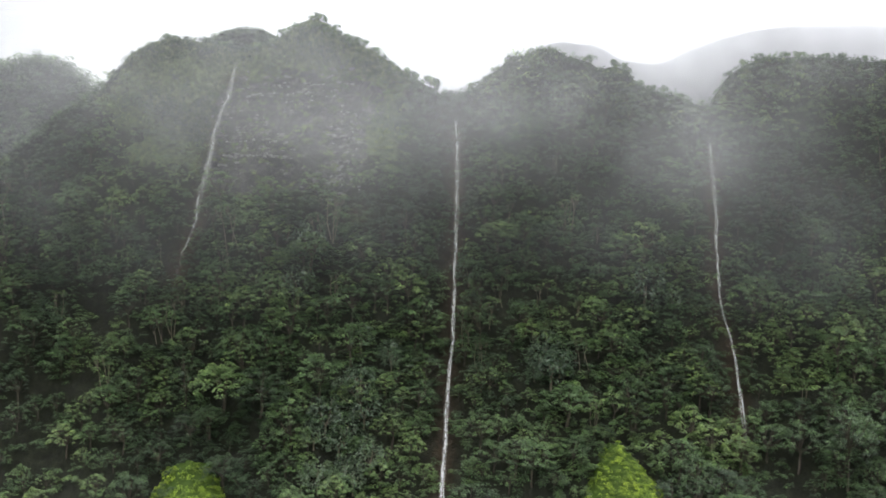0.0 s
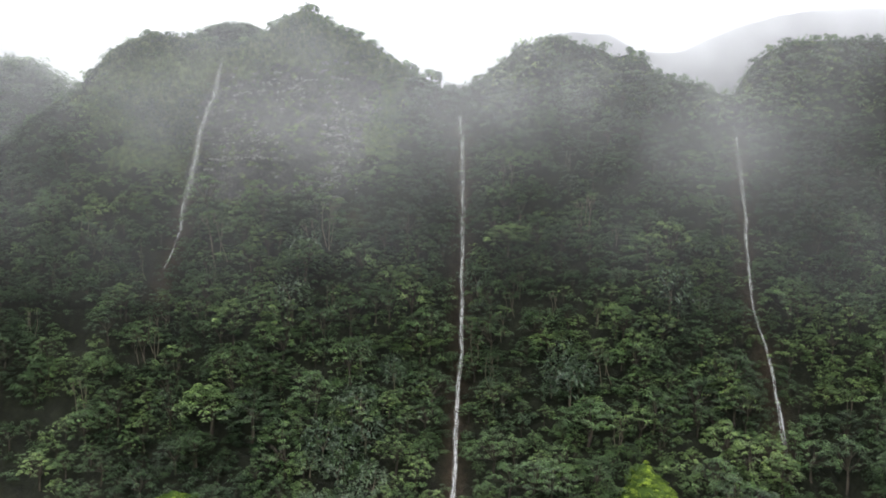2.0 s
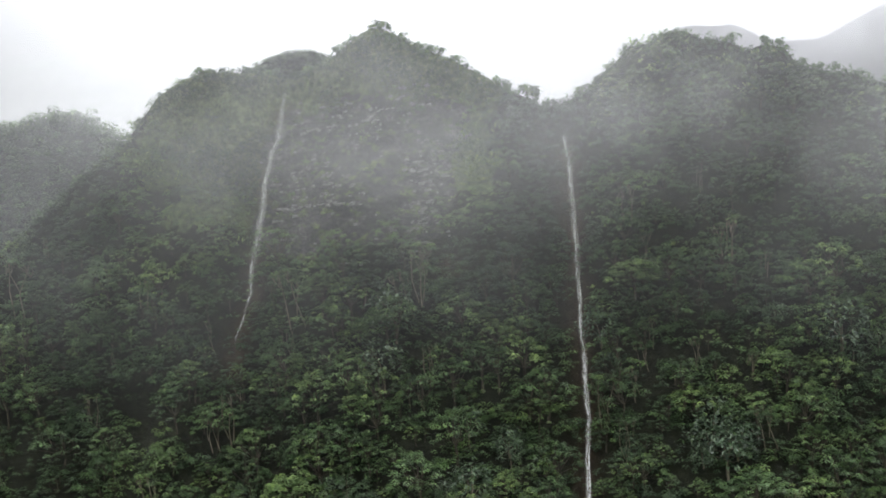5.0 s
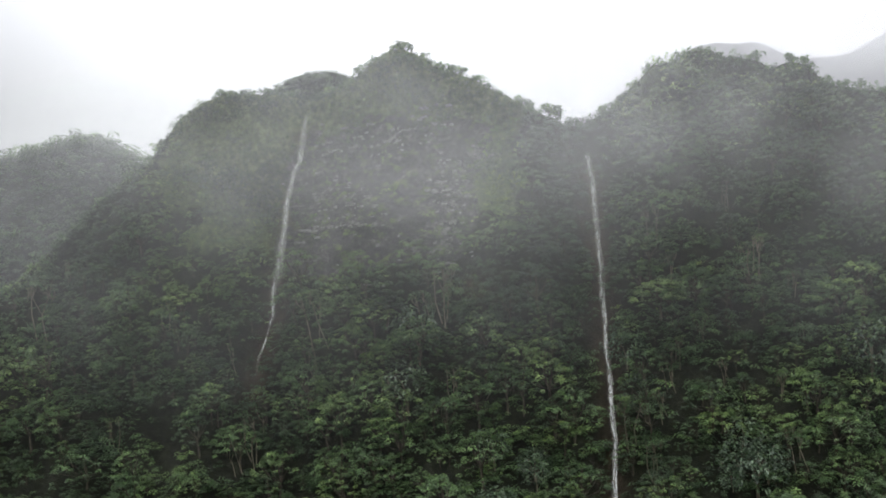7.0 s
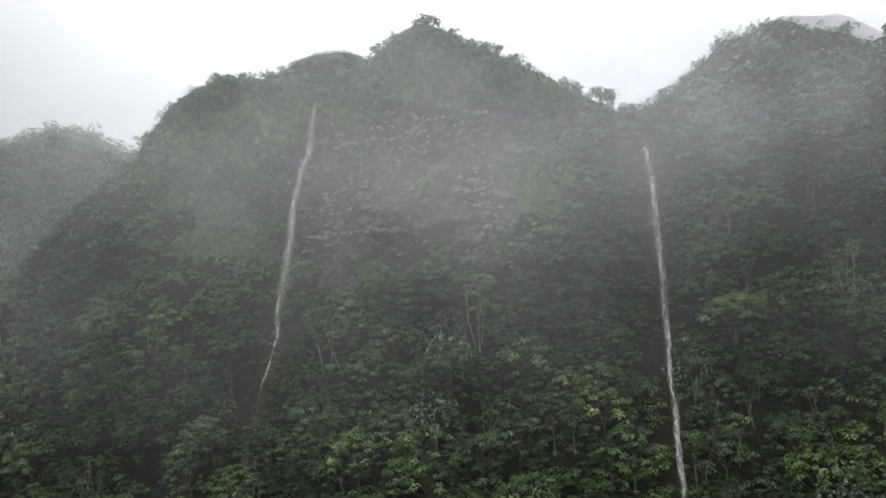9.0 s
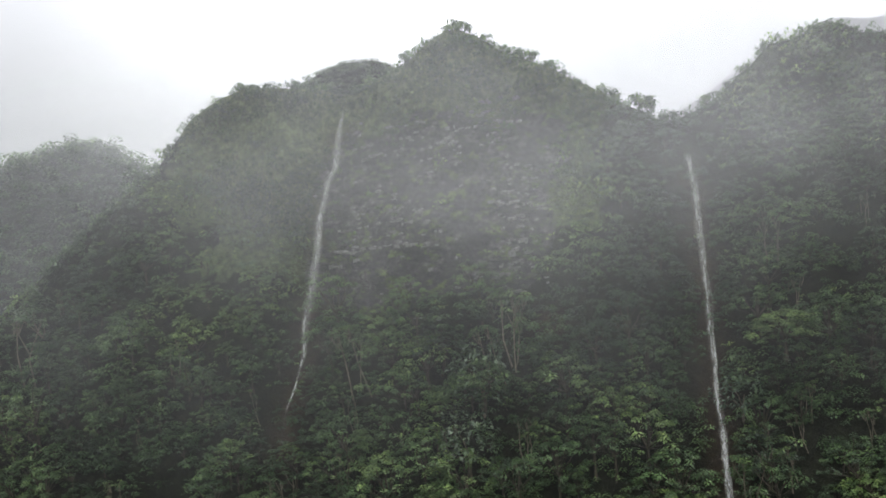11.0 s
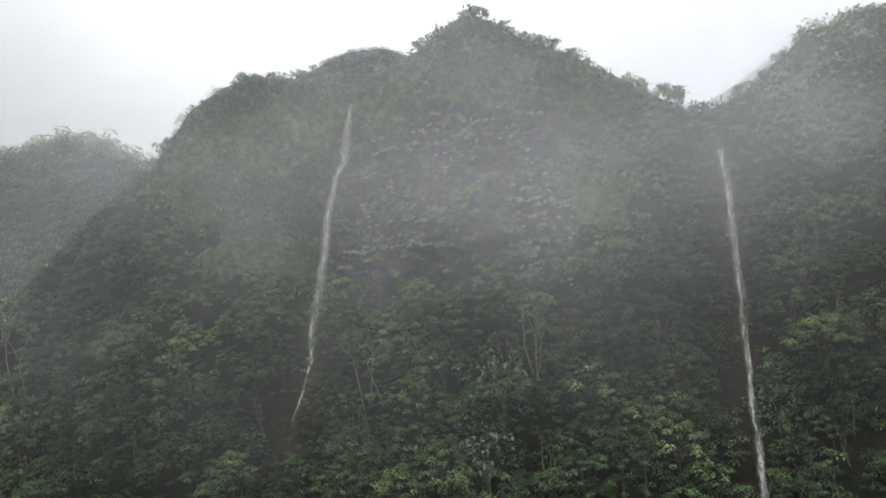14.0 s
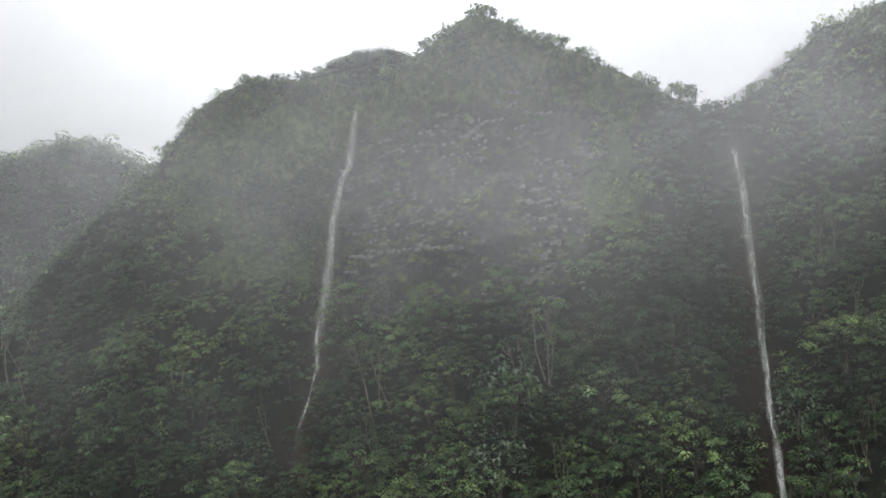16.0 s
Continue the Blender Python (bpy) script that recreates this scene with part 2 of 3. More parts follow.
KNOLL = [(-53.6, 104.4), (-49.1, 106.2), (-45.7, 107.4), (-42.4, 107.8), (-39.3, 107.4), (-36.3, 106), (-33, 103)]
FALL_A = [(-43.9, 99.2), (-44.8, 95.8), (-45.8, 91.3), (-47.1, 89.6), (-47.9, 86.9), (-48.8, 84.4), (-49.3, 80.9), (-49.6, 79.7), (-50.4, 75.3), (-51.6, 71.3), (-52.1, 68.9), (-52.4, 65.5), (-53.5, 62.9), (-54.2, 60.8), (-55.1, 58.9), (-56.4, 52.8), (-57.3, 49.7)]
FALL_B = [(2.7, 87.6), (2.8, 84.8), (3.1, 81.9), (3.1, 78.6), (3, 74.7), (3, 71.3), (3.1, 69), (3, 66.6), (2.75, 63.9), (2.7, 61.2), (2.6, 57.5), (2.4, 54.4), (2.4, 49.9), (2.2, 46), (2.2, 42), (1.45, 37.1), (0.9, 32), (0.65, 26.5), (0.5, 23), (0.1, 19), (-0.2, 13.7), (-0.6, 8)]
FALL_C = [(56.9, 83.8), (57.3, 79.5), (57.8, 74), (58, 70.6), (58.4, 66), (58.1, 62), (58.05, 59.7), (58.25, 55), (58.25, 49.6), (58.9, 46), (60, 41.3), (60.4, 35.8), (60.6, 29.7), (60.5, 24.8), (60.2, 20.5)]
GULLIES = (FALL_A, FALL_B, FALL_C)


def value_noise(x, y, seed=0):
    """Smooth noise from 0 to 1 on a lattice of unit cells."""
    x, y = np.asarray(x, float), np.asarray(y, float)
    ix, iy = np.floor(x), np.floor(y)
    fx, fy = x - ix, y - iy
    fx, fy = fx * fx * (3 - 2 * fx), fy * fy * (3 - 2 * fy)

    def corner(a, b):
        h = np.sin(a * 127.1 + b * 311.7 + seed * 74.7) * 43758.5453
        return h - np.floor(h)

    low = corner(ix, iy) * (1 - fx) + corner(ix + 1, iy) * fx
    high = corner(ix, iy + 1) * (1 - fx) + corner(ix + 1, iy + 1) * fx
    return low * (1 - fy) + high * fy


def fractal(x, y, seed=0, octaves=4):
    total, size, scale = 0.0, 0.0, 1.0
    for k in range(octaves):
        total = total + value_noise(np.asarray(x) * scale, np.asarray(y) * scale, seed + k) / scale
        size += 1 / scale
        scale *= 2.03
    return total / size


def along(points, x):
    return np.interp(x, [p[0] for p in points], [p[1] for p in points])


def gully_x(points, z):
    """Where a gully runs at the height z."""
    up = points[::-1]
    return np.interp(z, [p[1] for p in up], [p[0] for p in up])


def gully_distance(x, z):
    """How far a place lies from the nearest running gully; above its head and below its end a gully closes up."""
    z = np.asarray(z, float)
    return np.min([np.abs(x - gully_x(g, z)) + 8 * np.clip((g[-1][1] + 1 - z) / 4, 0, 1) + 8 * np.clip((z - g[0][1]) / 2, 0, 1) for g in GULLIES], axis=0)


def profile(z):
    """The wall's face without its relief: a talus below that steepens to a sheer cliff above."""
    return 207 - 33 * np.exp(-(np.asarray(z, float) - 10) / 32)


def rock_cover(x, z):
    """1 where the bare cliff beside the first fall shows, 0 elsewhere."""
    x, z = np.asarray(x, float), np.asarray(z, float)
    left = gully_x(FALL_A, z) - 4
    middle = np.clip((x - left) / 5, 0, 1) * np.clip((-10 - (98 - z) * 0.30 - x) / 7 + 0.4, 0, 1)
    band = np.clip((z - 68) / 6, 0, 1) * np.clip((101 - z) / 9, 0, 1)
    return np.clip(middle * band * (0.35 + 1.3 * fractal(x / 8, z / 5, 251, 3)), 0, 1)


def grass_cover(x, z):
    """1 on the thinly grown upper cliffs, 0 in the forest below."""
    x, z = np.asarray(x, float), np.asarray(z, float)
    ragged = fractal(x / 12, z / 9, 241, 4)
    west = np.clip((z - 58 - 30 * ragged) / 7, 0, 1) * np.clip((8 - 22 * ragged - x) / 8, 0, 1) * np.clip((x + 84 - 22 * ragged) / 8, 0, 1)
    east = 0.35 * np.clip((z - 84) / 8, 0, 1) * np.clip((x - 2) / 8, 0, 1)
    return np.clip(west + east, 0, 1)


HOLLOWS = ((-94, 22, 24, 15), (69.5, 21, 4.5, 9), (-72, 47, 5, 5), (-30, 64, 4, 4))


def hollow_depth(x, z):
    """1 in the middle of a shaded hollow of the lower slope, 0 outside."""
    return np.max([np.exp(-((x - cx) / rx) ** 4 - ((z - cz) / rz) ** 4) for cx, cz, rx, rz in HOLLOWS], axis=0)


def surface(x, z):
    """The wall's face with its relief: spurs stand forward, gullies lie back."""
    x, z = np.asarray(x, float), np.asarray(z, float)
    y = profile(z)
    for g in GULLIES:
        y = y + 2.2 * np.exp(-((x - gully_x(g, z)) / 5.5) ** 2)
    for centre, lean, reach in ((-24, 0.10, 11), (29, -0.12, 13), (84, -0.05, 13), (-74, 0.10, 10)):
        y = y - 2.4 * np.exp(-((x - centre - lean * (70 - z)) / reach) ** 2)
    beside = 1 - np.exp(-(gully_distance(x, z) / 4.0) ** 2)
    y = y + 4.6 * beside * (fractal(x / 13, z / 13, 3, 3) - 0.5) + 1.6 * beside * (fractal(x / 4.5, z / 5.0, 9, 3) - 0.5)
    y = y + 2.6 * hollow_depth(x, z)
    ledge = z / 3.3 + 0.9 * fractal(x / 11, z / 40, 21, 2)
    ledge = (ledge - np.floor(ledge)) ** 3 * 0.7
    blocks = 0.8 * (value_noise(x / 2.3, z / 1.3, 31) - 0.5)
    return y + rock_cover(x, z) * (ledge + blocks)


def grid_mesh(name, columns, rows, points, mats, values=()):
    """A sheet of quads from an array of rows x columns points; values: named numbers per point."""
    mesh = bpy.data.meshes.new(name)
    i = np.arange(rows * columns).reshape(rows, columns)
    quads = np.stack([i[:-1, :-1], i[:-1, 1:], i[1:, 1:], i[1:, :-1]], -1).reshape(-1, 4)
    return fill(mesh, points.reshape(-1, 3), quads, mats, values, True)


def fill(mesh, points, quads, mats, values=(), smooth=False, slots=None):
    """Writes points, quads, materials and per-point numbers into a mesh."""
    n, q = len(points), len(quads)
    mesh.vertices.add(n)
    mesh.vertices.foreach_set("co", np.ascontiguousarray(points, dtype=np.float32).ravel())
    mesh.loops.add(q * 4)
    mesh.loops.foreach_set("vertex_index", np.ascontiguousarray(quads, dtype=np.int32).ravel())
    mesh.polygons.add(q)
    mesh.polygons.foreach_set("loop_start", np.arange(0, q * 4, 4, dtype=np.int32))
    for item in mats:
        mesh.materials.append(item)
    if slots is not None:
        mesh.polygons.foreach_set("material_index", np.ascontiguousarray(slots, dtype=np.int32))
    mesh.polygons.foreach_set("use_smooth", np.full(q, smooth))
    for label, numbers in values:
        mesh.attributes.new(label, "FLOAT", "POINT").data.foreach_set("value", np.ascontiguousarray(numbers, dtype=np.float32).ravel())
    mesh.update(calc_edges=True)
    mesh.validate()
    return mesh


# ---- the large structure ----
def ground():
    xs = np.concatenate([np.linspace(-3000, -260, 12), np.linspace(-240, 240, 81), np.linspace(260, 3000, 12)])
    ys = np.concatenate([np.linspace(-3000, -80, 12), np.linspace(-60, 400, 81), np.linspace(440, 3000, 12)])
    gx, gy = np.meshgrid(xs, ys)
    gz = 2.2 * (fractal(gx / 40, gy / 40, 51, 3) - 0.5) - 1.5
    m = Nodes("valley_floor_green")
    colour = m.ramp(m.noise(0.09, 6, 0.65), (0.35, (0.030, 0.050, 0.018)), (0.65, (0.075, 0.115, 0.034)))
    mat = m.surface(colour, 0.8, 0.2, m.noise(0.8, 6), 0.6)
    ob = new("ground", grid_mesh("ground", len(xs), len(ys), np.stack([gx, gy, gz], -1), [mat]))
    tagged(ob, "valley floor overgrown with low green scrub", "ground", kind="structure")


def mountain(name, crest, x0, x1, step, face, label, thickness, rows=110, bottom=-4.0):
    """A wall of mountain: its face up to the crest, a rounded top and its far side down to the ground."""
    xs = np.arange(x0, x1, step)
    top = along(crest, xs) - 0.75 + 1.0 * (fractal(xs / 3.5, xs * 0 + 7, 61, 3) - 0.5)
    v = np.linspace(0, 1, rows)[:, None]
    z = bottom + (top[None, :] - bottom) * v
    x = np.broadcast_to(xs[None, :], z.shape)
    y = face(x, z)
    tips = [np.stack([x, y, z], -1)]
    edge = y[-1]
    for back_off, fall in ((1.5, -0.2), (4.0, -1.2), (9.0, -5.0), (thickness * 0.6, -30.0), (thickness, -(top - bottom) - 0.5)):
        tips.append(np.stack([xs, edge + back_off, np.maximum(top + fall, bottom)], -1)[None])
    points = np.concatenate(tips, 0)
    flat = points.reshape(-1, 3)
    earth = np.max([np.exp(-((flat[:, 0] - gully_x(g, flat[:, 2])) / 2.2) ** 2) * np.clip((g[0][1] - 1 - flat[:, 2]) / 3, 0, 0.8) * np.clip((flat[:, 2] - g[-1][1] + 2) / 4, 0, 1) for g in GULLIES], axis=0)
    earth = np.maximum(earth, 0.9 * np.exp(-((flat[:, 0] + 18) / 2.6) ** 2 - ((flat[:, 2] - 67) / 2.0) ** 2)) * (name == "cliff_wall")
    rock = rock_cover(flat[:, 0], flat[:, 2]) * (name == "cliff_wall")
    grass = grass_cover(flat[:, 0], flat[:, 2]) if name == "cliff_wall" else flat[:, 0] * 0
    mesh = grid_mesh(name, len(xs), len(points), points, [M_SLOPE], (("rock", rock), ("earth", earth), ("grass", grass)))
    return tagged(new(name, mesh), label, "mountain", kind="structure")


def hill_face(x, z):
    return profile(z) + 9 + 1.2 * (fractal(x / 12, z / 20, 71, 3) - 0.5)


def far_face(x, z):
    return profile(z) + 12 + 2.0 * (fractal(x / 18, z / 25, 81, 3) - 0.5)


def knoll_face(x, z):
    return profile(z) + 5 + 1.2 * (fractal(x / 9, z / 14, 91, 3) - 0.5)


ground()
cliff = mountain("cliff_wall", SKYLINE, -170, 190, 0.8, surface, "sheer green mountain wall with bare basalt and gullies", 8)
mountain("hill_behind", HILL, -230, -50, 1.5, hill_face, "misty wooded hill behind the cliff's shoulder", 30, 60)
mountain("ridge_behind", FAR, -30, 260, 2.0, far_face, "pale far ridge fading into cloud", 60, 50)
# crest of an invented ridge out of view that blocks frontal sky light
ADDED_RIDGE = ((-700, 120), (-400, 165), (-180, 140), (-40, 175), (120, 150), (300, 180), (520, 140), (800, 130))


def added_ridge_face(x, z):
    return -270 - 0.9 * np.asarray(z, float) + 30 * (fractal(np.asarray(x) / 90, np.asarray(z) / 70, 95, 3) - 0.5)


def opposite_ridge():
    """An unseen ridge added behind the camera, which keeps the low sky's light off the wall."""
    xs, v = np.arange(-700, 800, 12.0), np.linspace(0, 1, 24)[:, None]
    top = along(ADDED_RIDGE, xs)
    z = -4 + (top[None, :] + 4) * v
    x = np.broadcast_to(xs[None, :], z.shape)
    back_side = np.stack([xs, added_ridge_face(xs, top) - 90, xs * 0 - 4], -1)[None]
    points = np.concatenate([np.stack([x, added_ridge_face(x, z), z], -1), back_side], 0)
    m = Nodes("added_ridge_green")
    mat = m.surface(m.ramp(m.noise(0.12, 8, 0.7), (0.35, (0.020, 0.034, 0.014)), (0.65, (0.060, 0.090, 0.034))), 0.8, 0.2, m.noise(0.5, 6), 2.0)
    tagged(new("opposite_ridge", grid_mesh("opposite_ridge", len(xs), len(points), points, [mat])), "unseen green ridge added behind the camera to block low sky light", "mountain", kind="structure")


opposite_ridge()
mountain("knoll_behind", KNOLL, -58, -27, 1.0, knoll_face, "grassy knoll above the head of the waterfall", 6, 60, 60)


# ---- falls ----
def waterfall(points, widths, cover, strands, label, seed, forward=1.5):
    """White water down a gully: a thing with one mesh for each strand; each strand hugs the rock and wanders a little."""
    rng = np.random.default_rng(seed)
    base = new("waterfall")
    lower, upper = points[-1][1], points[0][1]
    x0, z0 = float(gully_x(points, lower)), lower
    base.location = (x0, float(surface(x0, z0)), z0)
    tagged(base, label, "waterfall", group="falls on the cliff")
    n = int((upper - lower) / 0.5)
    zs = np.linspace(upper, lower, n)
    path = gully_x(points, zs)
    smooth = surface(path, zs)
    pad = np.pad(smooth, 6, mode="edge")
    smooth = np.min([pad[k:k + n] for k in range(13)], axis=0)
    smooth = np.convolve(np.pad(smooth, 4, mode="edge"), np.ones(9) / 9, "valid")
    for s in range(strands):
        shift = 0 if s == 0 else rng.uniform(-0.5, 0.5)
        wander = 0.42 * (fractal(zs / 2.4, zs * 0 + s * 3.1, seed + s, 3) - 0.5) + shift * (0.4 + fractal(zs / 9, zs * 0, seed + s + 5, 2))
        body = np.clip(0.35 + 1.3 * fractal(zs / 3.2, zs * 0 + 1.7, seed + 11 + s, 3), 0, 1)
        if s:
            body = body * np.clip(2.4 * (fractal(zs / 7.0, zs * 0, seed + 17 + s, 2) - 0.3), 0, 1)
        width = np.interp(zs, [w[0] for w in widths[::-1]], [w[1] for w in widths[::-1]]) * (0.45 + 1.1 * fractal(zs / 1.5, zs * 0, seed + 23 + s, 3)) * (1.0 if s == 0 else 0.45)
        cols = []
        for k, u in enumerate(np.linspace(-1, 1, 7)):
            cols.append(np.stack([path + wander + u * width / 2, smooth - forward - 0.12 * s + 0.35 * width * u * u, zs], -1))
        grid = np.stack(cols, 1)
        fade = (1 - np.linspace(-1, 1, 7) ** 2)[None, :] ** 1.2 * body[:, None]
        end = np.clip((zs - lower) / 3.0, 0.05, 1) * np.clip((upper + 0.3 - zs) / 1.0, 0.2, 1)
        fade = fade * end[:, None]
        mesh = grid_mesh("strand", 7, n, grid, [cover[min(s, len(cover) - 1)]], (("body", fade),))
        ob = new("strand", mesh)
        ob.parent = base
        ob.matrix_parent_inverse = Matrix.Translation(base.location).inverted()
    return base


M_WATER, M_WATER_THIN, M_WATER_VEIL = water_material("white_water", 0.54), water_material("thin_water", 0.48), water_material("water_veil", 0.36)
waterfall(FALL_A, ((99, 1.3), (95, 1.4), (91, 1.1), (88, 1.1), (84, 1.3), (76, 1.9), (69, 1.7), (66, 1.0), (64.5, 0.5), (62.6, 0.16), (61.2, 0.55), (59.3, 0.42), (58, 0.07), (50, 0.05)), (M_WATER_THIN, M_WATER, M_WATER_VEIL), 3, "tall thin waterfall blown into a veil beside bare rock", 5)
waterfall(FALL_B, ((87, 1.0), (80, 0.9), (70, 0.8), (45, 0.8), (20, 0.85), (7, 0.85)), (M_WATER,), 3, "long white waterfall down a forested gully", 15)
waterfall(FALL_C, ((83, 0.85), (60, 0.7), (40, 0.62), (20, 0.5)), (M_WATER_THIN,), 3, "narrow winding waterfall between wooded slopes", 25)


# ---- mist ----
def mist_bank(spots, off, density, scale, label, seed, x0=-150, x1=170, z0=20, z1=125, gap=5.0, sway=4.0):
    """A bank of drifting cloud before the wall, as two soft veils; spots: centre, reach and weight of its thick places."""
    base = tagged(new("mist_bank"), label, "mist", kind="stuff")
    base.location = (0, float(profile(60)) + off, 60)
    xs, zs = np.linspace(x0, x1, 90), np.linspace(z0, z1, 50)
    gx, gz = np.meshgrid(xs, zs)
    for k in range(2):
        body = gx * 0
        for cx, cz, rx, rz, weight in spots:
            body = body + weight * np.exp(-((gx - cx - 5 * k) / rx) ** 2 - ((gz - cz + 3 * k) / rz) ** 2)
        body = body * (0.5 + fractal(gx / 22, gz / 16, seed + k, 3))
        border = np.clip((gx - x0) / 20, 0, 1) * np.clip((x1 - gx) / 20, 0, 1) * np.clip((gz - z0) / 12, 0, 1) * np.clip((z1 - gz) / 12, 0, 1)
        gy = profile(gz) + off - gap * k + sway * (fractal(gx / 30, gz / 30, seed + 9 + k, 2) - 0.5)
        mesh = grid_mesh("veil", 90, 50, np.stack([gx, gy, gz], -1), [mist_material("mist", density, scale)], (("mist", np.clip(body * border, 0, 1)),))
        ob = new("veil", mesh)
        ob.parent = base
        ob.matrix_parent_inverse = Matrix.Translation(base.location).inverted()


mist_bank(((-20, 98, 60, 15, 0.46), (-13, 84, 27, 12, 0.40), (-8, 94, 16, 9, 0.14), (44, 88, 24, 15, 0.46), (22, 97, 20, 11, 0.14), (-72, 92, 38, 20, 0.44), (100, 100, 40, 18, 0.30), (80, 65, 26, 14, 0.16), (46, 67, 24, 11, 0.14), (-46, 66, 40, 11, 0.12), (0, 67, 30, 9, 0.06), (0, 77, 200, 17, 0.008)), -16, 0.34, 0.05, "thin grey cloud drifting before the upper cliff", 3, z0=0)
mist_bank(((-95, 88, 40, 20, 0.12), (60, 108, 90, 16, 1.7)), 6.9, 0.78, 0.03, "cloud hanging between the cliff and the hills behind", 13, z1=118, gap=1.2, sway=0.8)


# ---- plants: shapes ----
def blade(rng, root, way, length, width, droop):
    """One leaf as a bent diamond: root, two shoulders, tip."""
    way = way / (np.linalg.norm(way) + 1e-9)
    side = np.cross(way, (0, 0, 1))
    side = side / (np.linalg.norm(side) + 1e-6)
    middle = root + way * length * 0.55 + np.array((0, 0, 0.06 * length))
    tip = root + way * length - np.array((0, 0, droop * length))
    roll = np.array((0, 0, rng.uniform(-0.25, 0.25) * width))
    return [root, middle + side * width / 2 + roll, tip, middle - side * width / 2 - roll]


def head(rng, centre, radius, leaves, tone, round_=0.75):
    """A twig's end as a rounded umbrella of overlapping leaves: level and painted lighter on top, hanging and darker at
    the rim.
    """
    out = []
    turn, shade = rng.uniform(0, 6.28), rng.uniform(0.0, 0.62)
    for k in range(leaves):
        # painted light: top leaves get a lighter colour, falling off to the rim
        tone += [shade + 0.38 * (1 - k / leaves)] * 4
        a = turn + k * 2.399963
        t = 1.20 * math.sqrt((k + 0.4) / leaves)
        away = np.array((math.cos(a), math.sin(a), 0.0))
        root = centre + radius * (away * math.sin(t) * 0.72 + np.array((0, 0, round_ * (math.cos(t) - 0.5)))) + rng.normal(0, 0.05 * radius, 3)
        way = away * (0.35 + math.cos(t)) + np.array((0, 0, -0.5 * math.sin(t))) + rng.normal(0, 0.10, 3)
        out += blade(rng, root - 0.15 * radius * away, way, radius * rng.uniform(0.36, 0.54), radius * rng.uniform(0.26, 0.36), rng.uniform(0.0, 0.2))
    return out


def tube(points, radii, sides=5):
    """A round limb through the points."""
    pts, quads = [], []
    for k, (p, r) in enumerate(zip(points, radii)):
        for s in range(sides):
            a = 6.28318 * s / sides
            pts.append(np.array(p) + r * np.array((math.cos(a), math.sin(a), 0)))
    for k in range(len(points) - 1):
        for s in range(sides):
            t = (s + 1) % sides
            quads.append((k * sides + s, k * sides + t, (k + 1) * sides + t, (k + 1) * sides + s))
    return pts, quads


def join_tubes(tubes):
    pts, quads = [], []
    for p, q in tubes:
        quads += [tuple(i + len(pts) for i in face) for face in q]
        pts += p
    return np.array(pts), np.array(quads)


def limb(rng, a, b, r0, r1, bend):
    a, b = np.array(a, float), np.array(b, float)
    mid = (a + b) / 2 + rng.normal(0, bend, 3)
    return tube([a, mid, b], [r0, (r0 + r1) / 2, r1])


